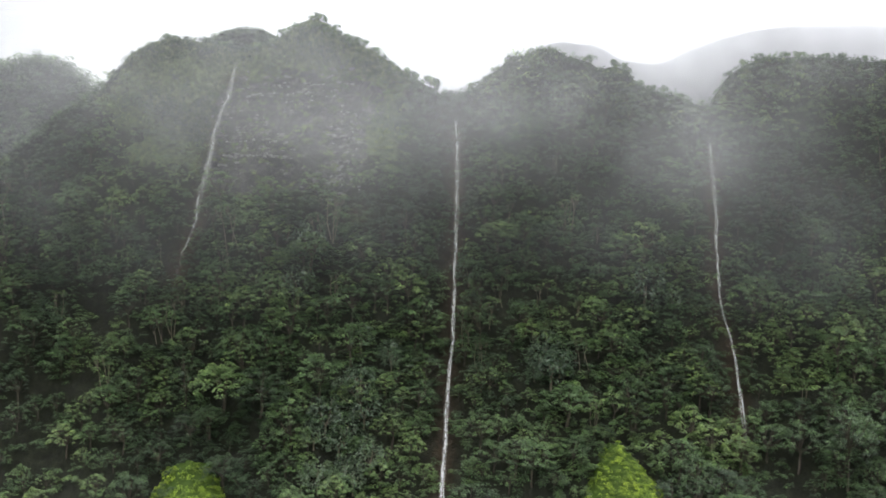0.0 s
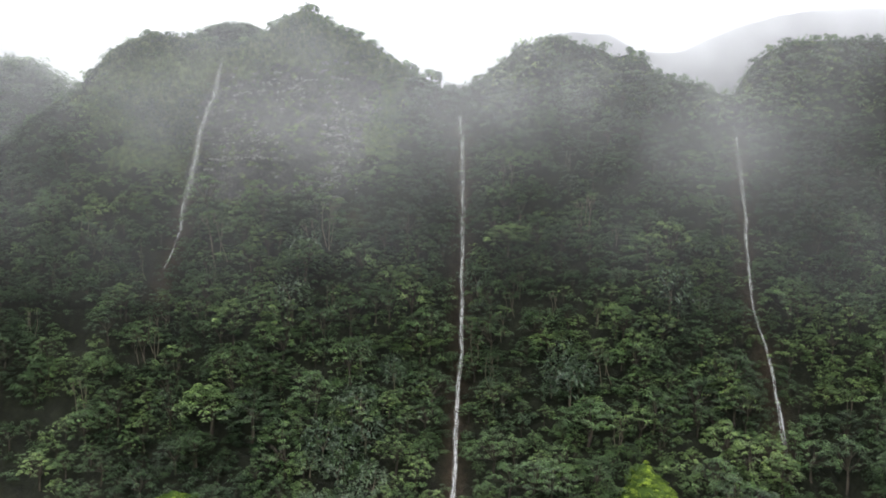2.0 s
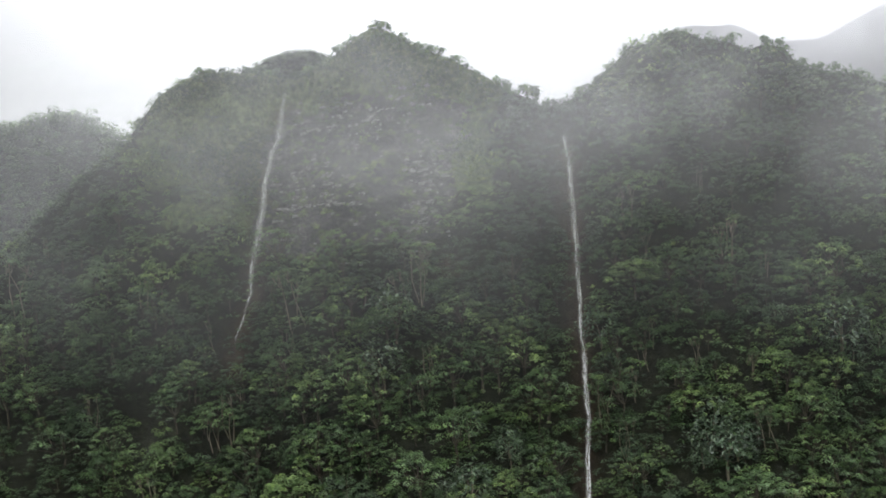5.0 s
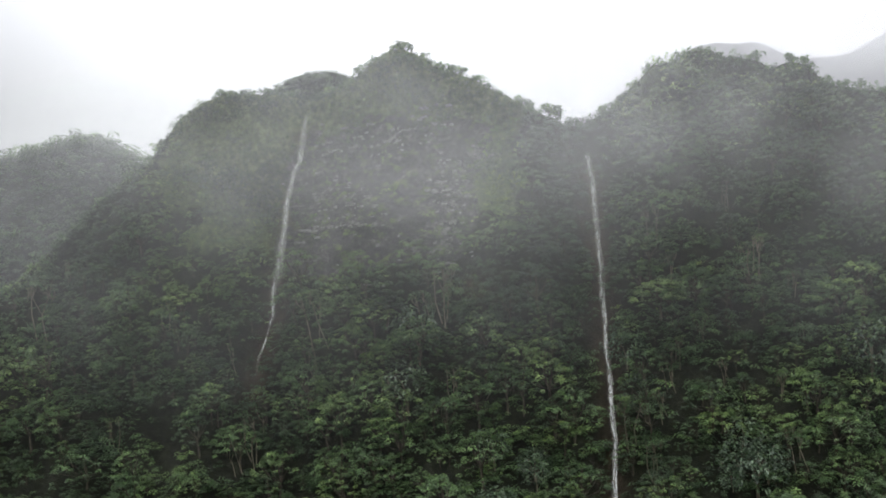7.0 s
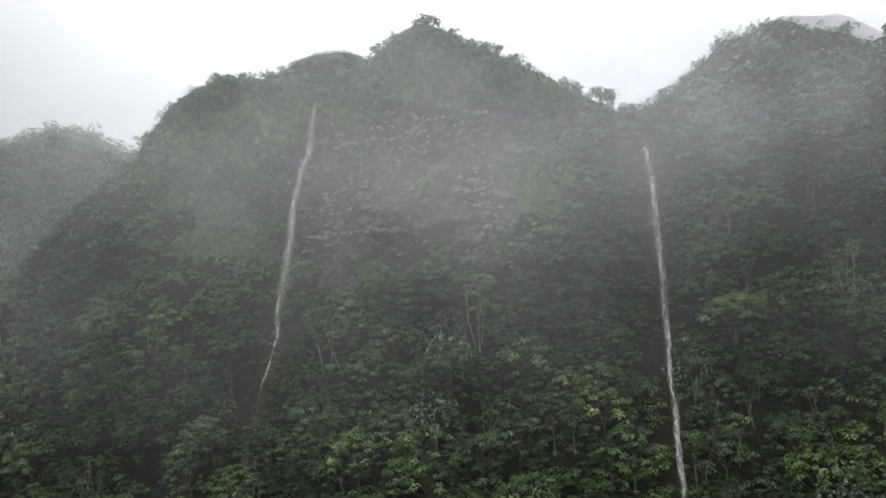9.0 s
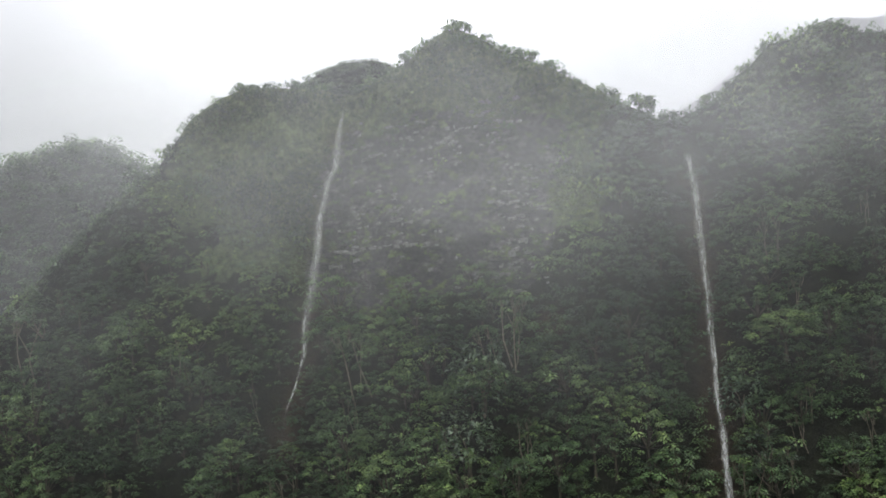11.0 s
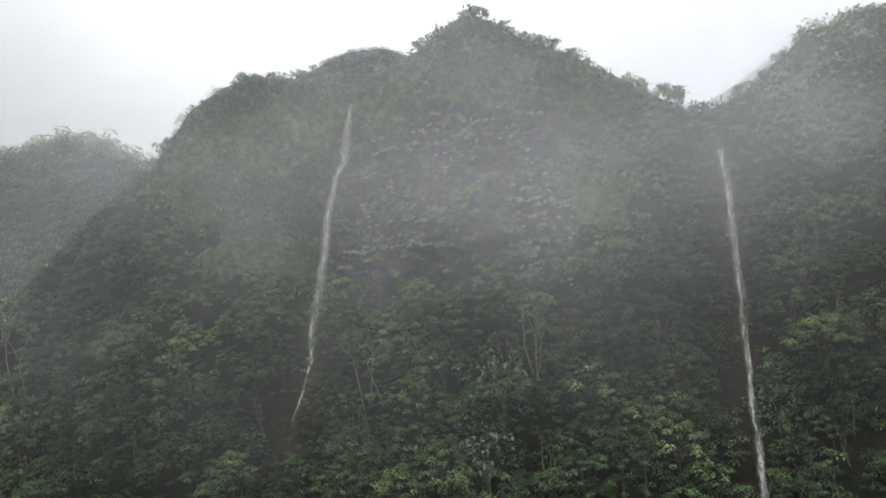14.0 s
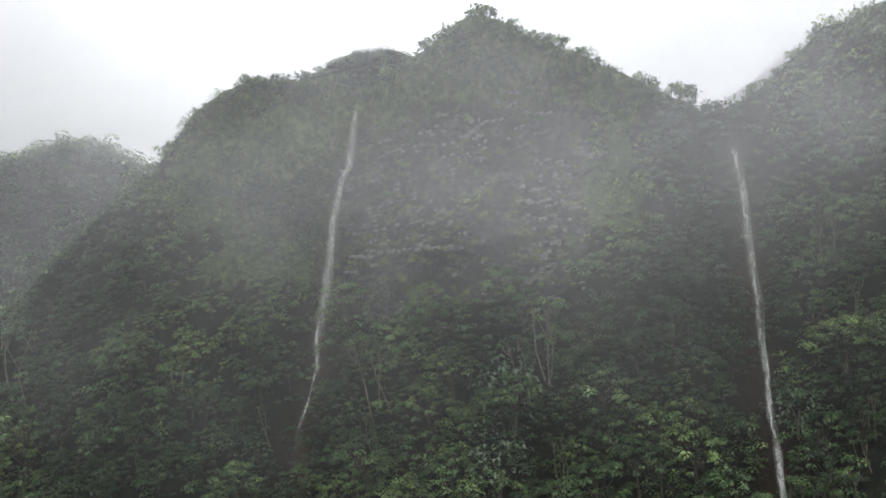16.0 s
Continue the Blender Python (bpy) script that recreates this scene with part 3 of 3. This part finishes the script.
def plant_shape(kind, seed):
    """Leaf points (four a leaf), and trunk points and quads, of one plant about one metre-scale tree tall as given by its kind."""
    rng = np.random.default_rng(seed)
    leaves, wood, tone = [], [], []
    if kind == "umbrella":
        height, spread = rng.uniform(5.2, 6.6), rng.uniform(2.7, 3.6)
        fork = np.array((rng.normal(0, 0.3), rng.normal(0, 0.3), height * 0.42))
        wood.append(limb(rng, (0, 0, -0.8), fork, 0.20, 0.14, 0.10))
        count = rng.integers(40, 48)
        for k in range(count):
            a, r = k * 2.399963 + rng.uniform(-0.3, 0.3), spread * math.sqrt((k + 0.6) / count)
            z = height * (0.97 - 0.46 * (r / spread) ** 2.4) + rng.normal(0, 0.30)
            c = np.array((r * math.cos(a), r * math.sin(a), z))
            if c[1] > 0.42 * spread:
                continue
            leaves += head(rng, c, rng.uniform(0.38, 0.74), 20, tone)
            if k % 3 == 0:
                wood.append(limb(rng, fork, c - (0, 0, 0.1), 0.09, 0.035, 0.22))
    elif kind == "silver":
        height, spread = rng.uniform(5.0, 6.6), rng.uniform(2.0, 2.8)
        fork = np.array((0, 0, height * 0.35))
        wood.append(limb(rng, (0, 0, -0.8), fork, 0.20, 0.15, 0.08))
        for k in range(26):
            a, u = k * 2.399963, (k + 0.5) / 26
            z = height * (0.36 + 0.62 * u)
            r = spread * math.sqrt(max(0.05, 1 - ((u - 0.35) / 0.68) ** 2)) * rng.uniform(0.8, 1.05)
            c = np.array((r * math.cos(a), r * math.sin(a), z))
            out = np.array((math.cos(a), math.sin(a), 0.1))
            for j in range(15):
                way = out + rng.normal(0, 0.65, 3)
                leaves += blade(rng, c + rng.normal(0, 0.42, 3), way + (0, 0, 0.25), rng.uniform(0.40, 0.65), rng.uniform(0.26, 0.40), rng.uniform(0.2, 0.6))
            if k % 4 == 0:
                wood.append(limb(rng, fork, c, 0.08, 0.03, 0.2))
    elif kind == "pole":
        for k in range(rng.integers(3, 6)):
            foot = np.array((rng.normal(0, 0.7), rng.normal(0, 0.5), -0.8))
            top = foot + (rng.normal(0, 0.9), rng.normal(0, 0.5), rng.uniform(5.5, 8.0))
            wood.append(limb(rng, foot, top, 0.11, 0.05, 0.35))
            for j in range(3):
                c = top + (rng.normal(0, 0.8), rng.normal(0, 0.6), rng.uniform(-0.6, 0.8))
                wood.append(limb(rng, top - (0, 0, 1.6), c, 0.06, 0.03, 0.08))
                leaves += head(rng, c, rng.uniform(0.6, 0.9), 15, tone)
    elif kind == "crest":
        height = rng.uniform(2.6, 3.8)
        wood.append(limb(rng, (0, 0, -0.6), (0.3, 0, height * 0.6), 0.10, 0.06, 0.12))
        for k in range(9):
            c = np.array((rng.normal(0.2, 0.75), rng.normal(0, 0.6), height * rng.uniform(0.55, 1.0)))
            wood.append(limb(rng, (0.2, 0, height * 0.5), c, 0.04, 0.02, 0.08))
            for j in range(24):
                leaves += blade(rng, c + rng.normal(0, 0.26, 3) * (1.2, 1.0, 0.7), rng.normal(0, 1, 3) + (0, 0, 0.4), rng.uniform(0.34, 0.55), rng.uniform(0.2, 0.32), 0.2)
    elif kind == "shrub":
        for k in range(rng.integers(4, 7)):
            c = np.array((rng.normal(0, 0.7), rng.normal(0, 0.5), rng.uniform(0.4, 1.5)))
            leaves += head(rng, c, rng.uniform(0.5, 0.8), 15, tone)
    elif kind == "bush":
        for k in range(8):
            a, u = k * 2.399963, (k + 0.5) / 8
            shade = rng.uniform(0.15, 0.9)
            c = np.array((math.cos(a) * math.sqrt(u), math.sin(a) * math.sqrt(u), 1.25 - 0.95 * u)) * rng.uniform(0.85, 1.15)
            tone += [shade] * 28
            for j in range(7):
                leaves += blade(rng, c + rng.normal(0, 0.24, 3), c + rng.normal(0, 0.5, 3), rng.uniform(0.36, 0.62), rng.uniform(0.22, 0.36), rng.uniform(0.0, 0.4))
    elif kind == "tuft":
        for k in range(13):
            a = rng.uniform(0, 6.28)
            leaves += blade(rng, np.array((rng.normal(0, 0.2), rng.normal(0, 0.2), 0.0)), np.array((math.cos(a), math.sin(a), rng.uniform(0.4, 1.4))), rng.uniform(0.5, 0.95), rng.uniform(0.10, 0.18), rng.uniform(0.1, 0.5))
    leaves = np.array(leaves)
    if not tone:
        tone = np.repeat(rng.uniform(0.2, 0.8, len(leaves) // 4), 4)
    wood = join_tubes(wood) if wood else (np.zeros((0, 3)), np.zeros((0, 4), int))
    return leaves, wood[0], wood[1], np.array(tone)


def leaf_quads(n):
    return np.arange(n).reshape(-1, 4)


def shape_set(kind, count, seed):
    return [plant_shape(kind, seed + k) for k in range(count)]


SHAPES = {
    "umbrella": shape_set("umbrella", 12, 100),
    "silver": shape_set("silver", 4, 200),
    "pole": shape_set("pole", 4, 300),
    "crest": shape_set("crest", 5, 400),
    "shrub": shape_set("shrub", 6, 500),
    "bush": shape_set("bush", 5, 800),
    "tuft": shape_set("tuft", 5, 600),
}


def prototype(name, shape, leaf, bark, label, category, group):
    """A single plant with its crown and trunk as parts, to be copied."""
    base = tagged(new(name), label, category, group)
    crown = bpy.data.meshes.new("crown")
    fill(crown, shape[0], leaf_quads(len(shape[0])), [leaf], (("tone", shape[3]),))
    trunk = bpy.data.meshes.new("trunk")
    fill(trunk, shape[1], shape[2], [bark], smooth=True)
    for part_name, mesh in (("crown", crown), ("trunk", trunk)):
        new(part_name, mesh).parent = base
    return base


def scatter(name, plants, leaf, bark, label, category):
    """Many plants joined in one mesh; plants: kind, shape number, place, turn, size, tint."""
    pts, quads, slots, tints, tones, total = [], [], [], [], [], 0
    for kind, k, place, turn, size, tint in plants:
        leaves, wood, wood_quads, tone = SHAPES[kind][k % len(SHAPES[kind])]
        c, s = math.cos(turn), math.sin(turn)
        spin = np.array(((c, s, 0), (-s, c, 0), (0, 0, 1))) * size
        pts.append(leaves @ spin + place)
        quads.append(leaf_quads(len(leaves)) + total)
        slots.append(np.zeros(len(leaves) // 4, int))
        total += len(leaves)
        if len(wood):
            pts.append(wood @ spin + place)
            quads.append(wood_quads + total)
            slots.append(np.ones(len(wood_quads), int))
            total += len(wood)
        tints.append(np.full(len(leaves) + len(wood), tint))
        tones.append(np.concatenate([tone, np.zeros(len(wood))]))
    mesh = bpy.data.meshes.new(name)
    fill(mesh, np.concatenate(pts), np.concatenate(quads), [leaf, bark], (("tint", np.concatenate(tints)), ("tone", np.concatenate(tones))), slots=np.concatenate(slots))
    return tagged(new(name, mesh), label, category, kind="stuff")


def tint_at(x, z, rng):
    """Neighbouring plants share a shade of green; some stand out."""
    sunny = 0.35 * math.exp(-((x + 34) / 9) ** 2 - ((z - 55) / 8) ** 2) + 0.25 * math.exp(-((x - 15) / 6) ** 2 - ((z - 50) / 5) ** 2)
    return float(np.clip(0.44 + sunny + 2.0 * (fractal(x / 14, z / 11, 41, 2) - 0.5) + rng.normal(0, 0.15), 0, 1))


# ---- plants: planting ----
SILVER_GROVES = ((-18, 22, 9, 11), (-14, 36, 6, 5), (21, 34, 7, 5), (-26, 52, 4, 4), (46, 44, 8, 6), (5, 52, 6, 5), (6, 60, 4, 3), (-31, 47, 5, 4), (34, 52, 7, 4))
POLE_STANDS = ((-33, 57, 5, 5), (-26, 58, 4, 4), (16, 50, 4, 4), (-83, 67, 5, 6), (-24, 50, 3, 3), (-13.5, 82, 3, 4), (-37, 51, 4, 4), (-56, 45, 4, 4), (30, 62, 5, 4), (12, 44, 4, 3))


def near_spot(spots, x, z):
    """1 at the centre of one of the spots (x, z and its reach both ways), 0 far from all."""
    return max(math.exp(-((x - cx) / rx) ** 2 - ((z - cz) / rz) ** 2) for cx, cz, rx, rz in spots)


def plant_slope():
    rng = np.random.default_rng(7)
    single, mass, silver_single, silver_mass, poles = [], [], [], [], []
    for row, z in enumerate(np.arange(8.0, 101.0, 3.5)):
        for x in np.arange(-106.0, 104.0, 3.9):
            px = x + rng.uniform(-0.5, 0.5) * 3.9 + (row % 2) * 3.9 * 0.5
            pz = z + rng.uniform(-0.5, 0.5) * 3.5
            open_ground = float(grass_cover(px, pz))
            bare = max(float(rock_cover(px, pz)) * 1.4, open_ground * (0.35 if float(fractal(px / 6, pz / 5, 261, 2)) > 0.53 else 0.96))
            chance, size_roll, turn, k = rng.uniform(), rng.uniform(), rng.uniform(-0.8, 0.8), int(rng.integers(0, 99))
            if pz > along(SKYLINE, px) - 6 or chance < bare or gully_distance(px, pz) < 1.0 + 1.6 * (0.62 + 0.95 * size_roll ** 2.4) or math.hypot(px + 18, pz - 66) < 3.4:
                continue
            if min(abs(px - 34.0) / 6.6, abs(px + 49.2) / 6.4) < 1 and pz < 21:
                continue
            place = np.array((px, float(surface(px, pz)) + 0.3, pz))
            size = (0.62 + 0.95 * size_roll ** 2.4) * (1.0 if pz < 70 else 0.78) * (1 - 0.38 * open_ground)
            pale = near_spot(SILVER_GROVES, px, pz) > 0.55 * (0.6 + rng.uniform())
            if math.hypot((px + 43.5) / 8, (pz - 26) / 3.6) < 1 or rng.uniform() < 0.62 * float(hollow_depth(px, pz)):
                continue
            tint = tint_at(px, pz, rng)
            near = 22 < pz < 60 and -70 < px < 70
            if rng.uniform() < 0.02 + 0.6 * near_spot(POLE_STANDS, px, pz):
                poles.append(("pole", k, place, turn, size, tint))
            elif pale:
                (silver_single if near and len(silver_single) < 90 else silver_mass).append(("silver", k, place, turn, size, tint))
            elif near and len(single) < 290:
                single.append(("umbrella", k, place, turn, size, tint))
            else:
                mass.append(("umbrella", k, place, turn, size, tint))
    for name, kind, plants, leaf, bark, label, group in (
            ("umbrella_tree", "umbrella", single, M_LEAF, M_BARK, "glossy dark-green umbrella-crowned tree on the wet slope", "umbrella trees on the lower slope"),
            ("candlenut_tree", "silver", silver_single, M_PALE, M_BARK_PALE, "silvery grey-green candlenut tree with drooping leaves", "candlenut trees on the lower slope"),
            ("slender_tree", "pole", poles, M_LEAF, M_BARK_PALE, "cluster of slender pale trunks with sparse leafy tops", "pale slender trees on the slope")):
        made = {}
        for _, k, place, turn, size, _ in plants:
            k = k % len(SHAPES[kind])
            m = Matrix.LocRotScale(Vector(place), Euler((0, 0, turn)), Vector((size, size, size)))
            if k in made:
                copy = copy_thing(made[k], Matrix.LocRotScale(Vector(place), Euler((0, 0, turn)), None))
                copy.scale = (size, size, size)
            else:
                made[k] = prototype(name, SHAPES[kind][k], leaf, bark, label, "tree", group)
                made[k].matrix_basis = m
    scatter("forest", mass, M_LEAF_MASS, M_BARK, "dense wet forest of umbrella-crowned trees covering the slope", "forest")
    scatter("candlenut_grove", silver_mass, M_PALE_MASS, M_BARK_PALE, "scattered silvery candlenut trees in the forest", "forest")


def plant_undergrowth():
    rng = np.random.default_rng(17)
    shrubs, tufts = [], []
    for _ in range(6000):
        x, z = rng.uniform(-106, 104), rng.uniform(8, 106)
        if z > along(SKYLINE, x) - 2.0 or rng.uniform() < float(rock_cover(x, z)) * 1.25 or gully_distance(x, z) < 1.0:
            continue
        thin = float(grass_cover(x, z))
        if rng.uniform() < 0.75 * float(hollow_depth(x, z)):
            continue
        clump = float(fractal(x / 5, z / 4, 221, 2))
        if rng.uniform() < thin * np.clip(6 * (0.70 - clump), 0.3, 1):
            continue
        place = np.array((x, float(surface(x, z)) - 0.35, z))
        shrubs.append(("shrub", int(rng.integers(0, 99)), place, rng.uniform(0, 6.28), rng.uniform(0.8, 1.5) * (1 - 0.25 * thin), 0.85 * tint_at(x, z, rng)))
    for _ in range(5000):
        x, z = rng.uniform(-90, 130), rng.uniform(60, 108)
        if z > along(SKYLINE, x) - 1.3 or rng.uniform() > float(grass_cover(x, z)) + 0.15 or rng.uniform() < float(rock_cover(x, z)) * (0.50 + 0.9 * float(fractal(x / 5, z / 3.5, 191, 2))):
            continue
        place = np.array((x, float(surface(x, z)) - 0.12, z))
        tufts.append(("tuft", int(rng.integers(0, 99)), place, rng.uniform(0, 6.28), rng.uniform(0.8, 1.6), tint_at(x, z, rng)))
    for _ in range(9500):
        x, z = rng.uniform(-92, 104), rng.uniform(60, 106)
        crowd = float(fractal(x / 7, z / 6, 231, 2))
        if z > along(SKYLINE, x) - 2.0 or rng.uniform() > float(grass_cover(x, z)) or rng.uniform() < float(rock_cover(x, z)) * 1.1 or rng.uniform() > 4 * (crowd - 0.30) or gully_distance(x, z) < 1.2:
            continue
        place = np.array((x, float(surface(x, z)) - 0.1, z - 0.3))
        (shrubs if crowd > 0.58 else tufts).append(("bush", int(rng.integers(0, 99)), place, rng.uniform(0, 6.28), rng.uniform(0.45, 1.15), tint_at(x, z, rng)))
    scatter("undergrowth", shrubs, M_LEAF_MASS, M_BARK, "thick leafy undergrowth clinging to the steep slope", "undergrowth")
    scatter("fern_cover", tufts, M_FERN, M_BARK, "low ferns and grass on the upper cliffs", "ferns")


def plant_crest():
    """Small wind-bent trees along the skyline, and bushes on the hills behind."""
    rng = np.random.default_rng(27)
    made = {}
    spots = [(x, 0.5 + 0.35 * rng.uniform()) for x in np.arange(-84, 96, 2.8)]
    spots = [(x + rng.uniform(-0.7, 0.7), s) for x, s in spots]
    spots = [(x, size, 2.2) for x, size in spots]
    spots += [(x, size, 1.75) for x, size in ((-26.2, 0.6), (-24.4, 0.7), (-22.4, 0.65), (-18.2, 0.7), (-19.6, 0.5), (-2.4, 1.05), (-1.2, 1.1), (-1.8, 0.9), (0.6, 0.55), (-69.4, 0.65), (-70.2, 0.5), (-72.2, 0.75), (-73.4, 0.6), (-66.2, 0.45), (-57.5, 0.5), (-47.6, 0.55), (-50.2, 0.5), (14.2, 0.6), (36.5, 0.8), (38.6, 0.75), (9.0, 0.55), (30.0, 0.6), (-12.4, 0.5), (-5.6, 0.6))]
    for x, size, sunk in spots:
        k = int(rng.integers(0, 5))
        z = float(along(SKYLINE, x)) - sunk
        place = Vector((x, float(surface(x, z)) + 0.7, z + 0.1))
        turn = Euler((0, 0, rng.uniform(0, 6.28)))
        if k in made:
            copy_thing(made[k], Matrix.LocRotScale(place, turn, None)).scale = (size, size, size)
        else:
            made[k] = prototype("crest_tree", SHAPES["crest"][k], M_LEAF, M_BARK, "small wind-bent tree on the mountain's crest", "tree", "trees along the skyline")
            made[k].matrix_basis = Matrix.LocRotScale(place, turn, Vector((size, size, size)))
    low_growth = []
    for x in np.arange(-104, 104, 0.5):
        z = float(along(SKYLINE, x)) - rng.uniform(1.0, 2.8)
        low_growth.append(("bush", int(rng.integers(0, 99)), np.array((x, float(surface(x, z)) + rng.uniform(-0.3, 0.6), z)), rng.uniform(0, 6.28), rng.uniform(0.5, 1.1), 0.9 * tint_at(x, z, rng)))
    scatter("crest_shrubs", low_growth, M_LEAF_MASS, M_BARK, "low shrubs along the mountain's crest", "shrubs")
    for name, crest, face, x0, x1, low, count, label in (
            ("hill_woods", HILL, hill_face, -135, -62, 62, 1100, "dark woods on the misty hill behind"),
            ("ridge_woods", FAR, far_face, -5, 130, 90, 420, "low woods along the far ridge"),
            ("knoll_bushes", KNOLL, knoll_face, -54, -32, 98, 260, "bushes on the grassy knoll")):
        plants = []
        for _ in range(count):
            x = rng.uniform(x0, x1)
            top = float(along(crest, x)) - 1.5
            z = rng.uniform(min(low, top - 3), top) if rng.uniform() < 0.75 else top - rng.uniform(0, 0.8)
            if z > top:
                continue
            plants.append(("shrub", int(rng.integers(0, 99)), np.array((x, float(face(np.array(x), np.array(z))) - 0.1, z - 0.4)), rng.uniform(0, 6.28), rng.uniform(0.8, 1.5) * {"knoll_bushes": 0.8, "ridge_woods": 0.55, "hill_woods": 1.5}[name], rng.uniform(0.1, 0.7)))
        scatter(name, plants, M_LEAF_MASS, M_BARK, label, "woods")


def vine_mound(x, top, width, length, bend, blunt, label, seed):
    """A spur smothered in bright vines: a rounded core and the leaves over it."""
    rng = np.random.default_rng(seed)
    y = float(surface(x, top)) - 1.0
    base = tagged(new("vine_mound"), label, "vine mound", "bright mounds at the slope's foot")
    base.location = (x, y, top - 12)

    def shell(s, u):
        """s: down the crest from 0 to 1; u: across from -1 to 1."""
        reach = width * (blunt + (1 - blunt) * s ** 0.85)
        gx = reach * u + bend * s + 0.8 * np.sin(3 * s + seed)
        gz = 12 - 12 * s - 9.5 * np.abs(u) ** 1.9 * (0.3 + s) + 1.6 * (fractal(s * 7 + seed, u * 3, seed, 3) - 0.5)
        gy = -length * s - 1.5 * (1 - u * u) + 2.5 * np.abs(u)
        return np.stack([gx, gy, gz], -1)

    s, u = np.meshgrid(np.linspace(0, 1, 30), np.linspace(-1, 1, 25), indexing="ij")
    m = Nodes("vine_stems")
    core_mat = m.surface(m.ramp(m.noise(2.0, 5), (0.3, (0.025, 0.045, 0.008)), (0.7, (0.06, 0.10, 0.014))), 0.8, 0.2, m.noise(5.0), 0.1)
    new("core", grid_mesh("core", 25, 30, shell(s, u), [core_mat])).parent = base
    leaves, tint, tone = [], [], []
    for _ in range(780):
        a, b = rng.uniform(0, 1) ** 0.7, rng.uniform(-1, 1)
        p = shell(np.array(a), np.array(b))
        shade = float(np.clip(1.8 * (float(fractal(p[0] / 2.2, p[2] / 1.6, 5, 2)) - 0.5) + 0.5 + rng.normal(0, 0.15), 0, 1))
        size = rng.uniform(0.45, 0.9)
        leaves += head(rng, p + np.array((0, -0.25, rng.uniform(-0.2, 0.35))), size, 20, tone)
        tint += [shade] * 80
    mesh = bpy.data.meshes.new("foliage")
    fill(mesh, np.array(leaves), leaf_quads(len(leaves)), [M_VINE], (("tint", np.array(tint)), ("tone", np.array(tone))))
    new("foliage", mesh).parent = base


def great_trees():
    """Broad old trees that stand out of the forest, each in a shape of its own."""
    for k, (x, z, size, flat) in enumerate(GREAT_TREES):
        shape = plant_shape("umbrella", 700 + k)
        more = plant_shape("umbrella", 750 + k)
        crown = np.concatenate([shape[0], more[0] * (1.06, 1.06, 0.9)])
        tree = prototype("great_tree", (crown, shape[1], shape[2], np.concatenate([shape[3], more[3]])), M_LEAF, M_BARK, "broad old tree with a spreading crown above the forest", "tree", "great trees on the slope")
        tree.location = (x, float(surface(x, z)) - 1.5, z)
        tree.scale = (size, size, size * flat)


GREAT_TREES = ((-44.5, 28.5, 2.1, 0.75), (-36.5, 28.0, 1.7, 0.8), (24.5, 27.0, 1.6, 0.8), (78.0, 17.0, 1.5, 1.7), (55.0, 9.0, 1.5, 0.9), (-46.5, 24.0, 1.2, 0.85), (11.5, 60.0, 1.4, 0.8), (-27.5, 57.0, 1.3, 0.8), (63.5, 6.5, 1.2, 0.8), (-33.0, 62.0, 1.25, 0.8))
vine_mound(33.4, 23.4, 17.0, 20.0, 5.5, 0.16, "sharp spur smothered in bright green vines", 3)
vine_mound(-49.5, 19.8, 19.0, 14.0, 0.5, 0.34, "rounded spur smothered in yellow-green vines", 6)
great_trees()
plant_crest()
plant_slope()
plant_undergrowth()


def rock_pieces():
    """Blocks of basalt that stand out of the bare cliff in broken ledges."""
    rng = np.random.default_rng(37)
    meshes = []
    for k in range(6):
        bm = bmesh.new()
        bmesh.ops.create_cube(bm, size=1.0)
        bmesh.ops.bevel(bm, geom=bm.edges[:], offset=0.12, segments=1, affect="EDGES")
        for v in bm.verts:
            v.co += Vector(rng.normal(0, 0.07, 3))
        mesh = bpy.data.meshes.new("rock")
        bm.to_mesh(mesh)
        bm.free()
        mesh.materials.append(M_ROCK)
        meshes.append(mesh)
    placed = 0
    while placed < 295:
        x, z = rng.uniform(-50, -8), rng.uniform(66, 101)
        strata = 1.1 * float(fractal(x / 11, z / 40, 21, 2))
        z = (round((z / 3.3 + strata) * 2) / 2 - strata) * 3.3 + rng.normal(0, 0.22)
        if rng.uniform() > float(rock_cover(x, z)) * np.clip(6 * (float(fractal(x / 7, z / 4, 211, 2)) - 0.50), 0.06, 1) or gully_distance(x, z) < 1.2:
            continue
        ob = new("rock", meshes[int(rng.integers(0, 6))])
        ob.location = (x, float(surface(x, z)) - 0.05, z)
        ob.rotation_euler = (rng.normal(0, 0.12), rng.normal(0, 0.12), rng.normal(0, 0.4))
        ob.scale = (rng.uniform(0.25, 0.8) * (2.0 if rng.uniform() < 0.12 else 1.0), rng.uniform(0.5, 0.9), rng.uniform(0.18, 0.5))
        ob.parent = cliff
        placed += 1


rock_pieces()
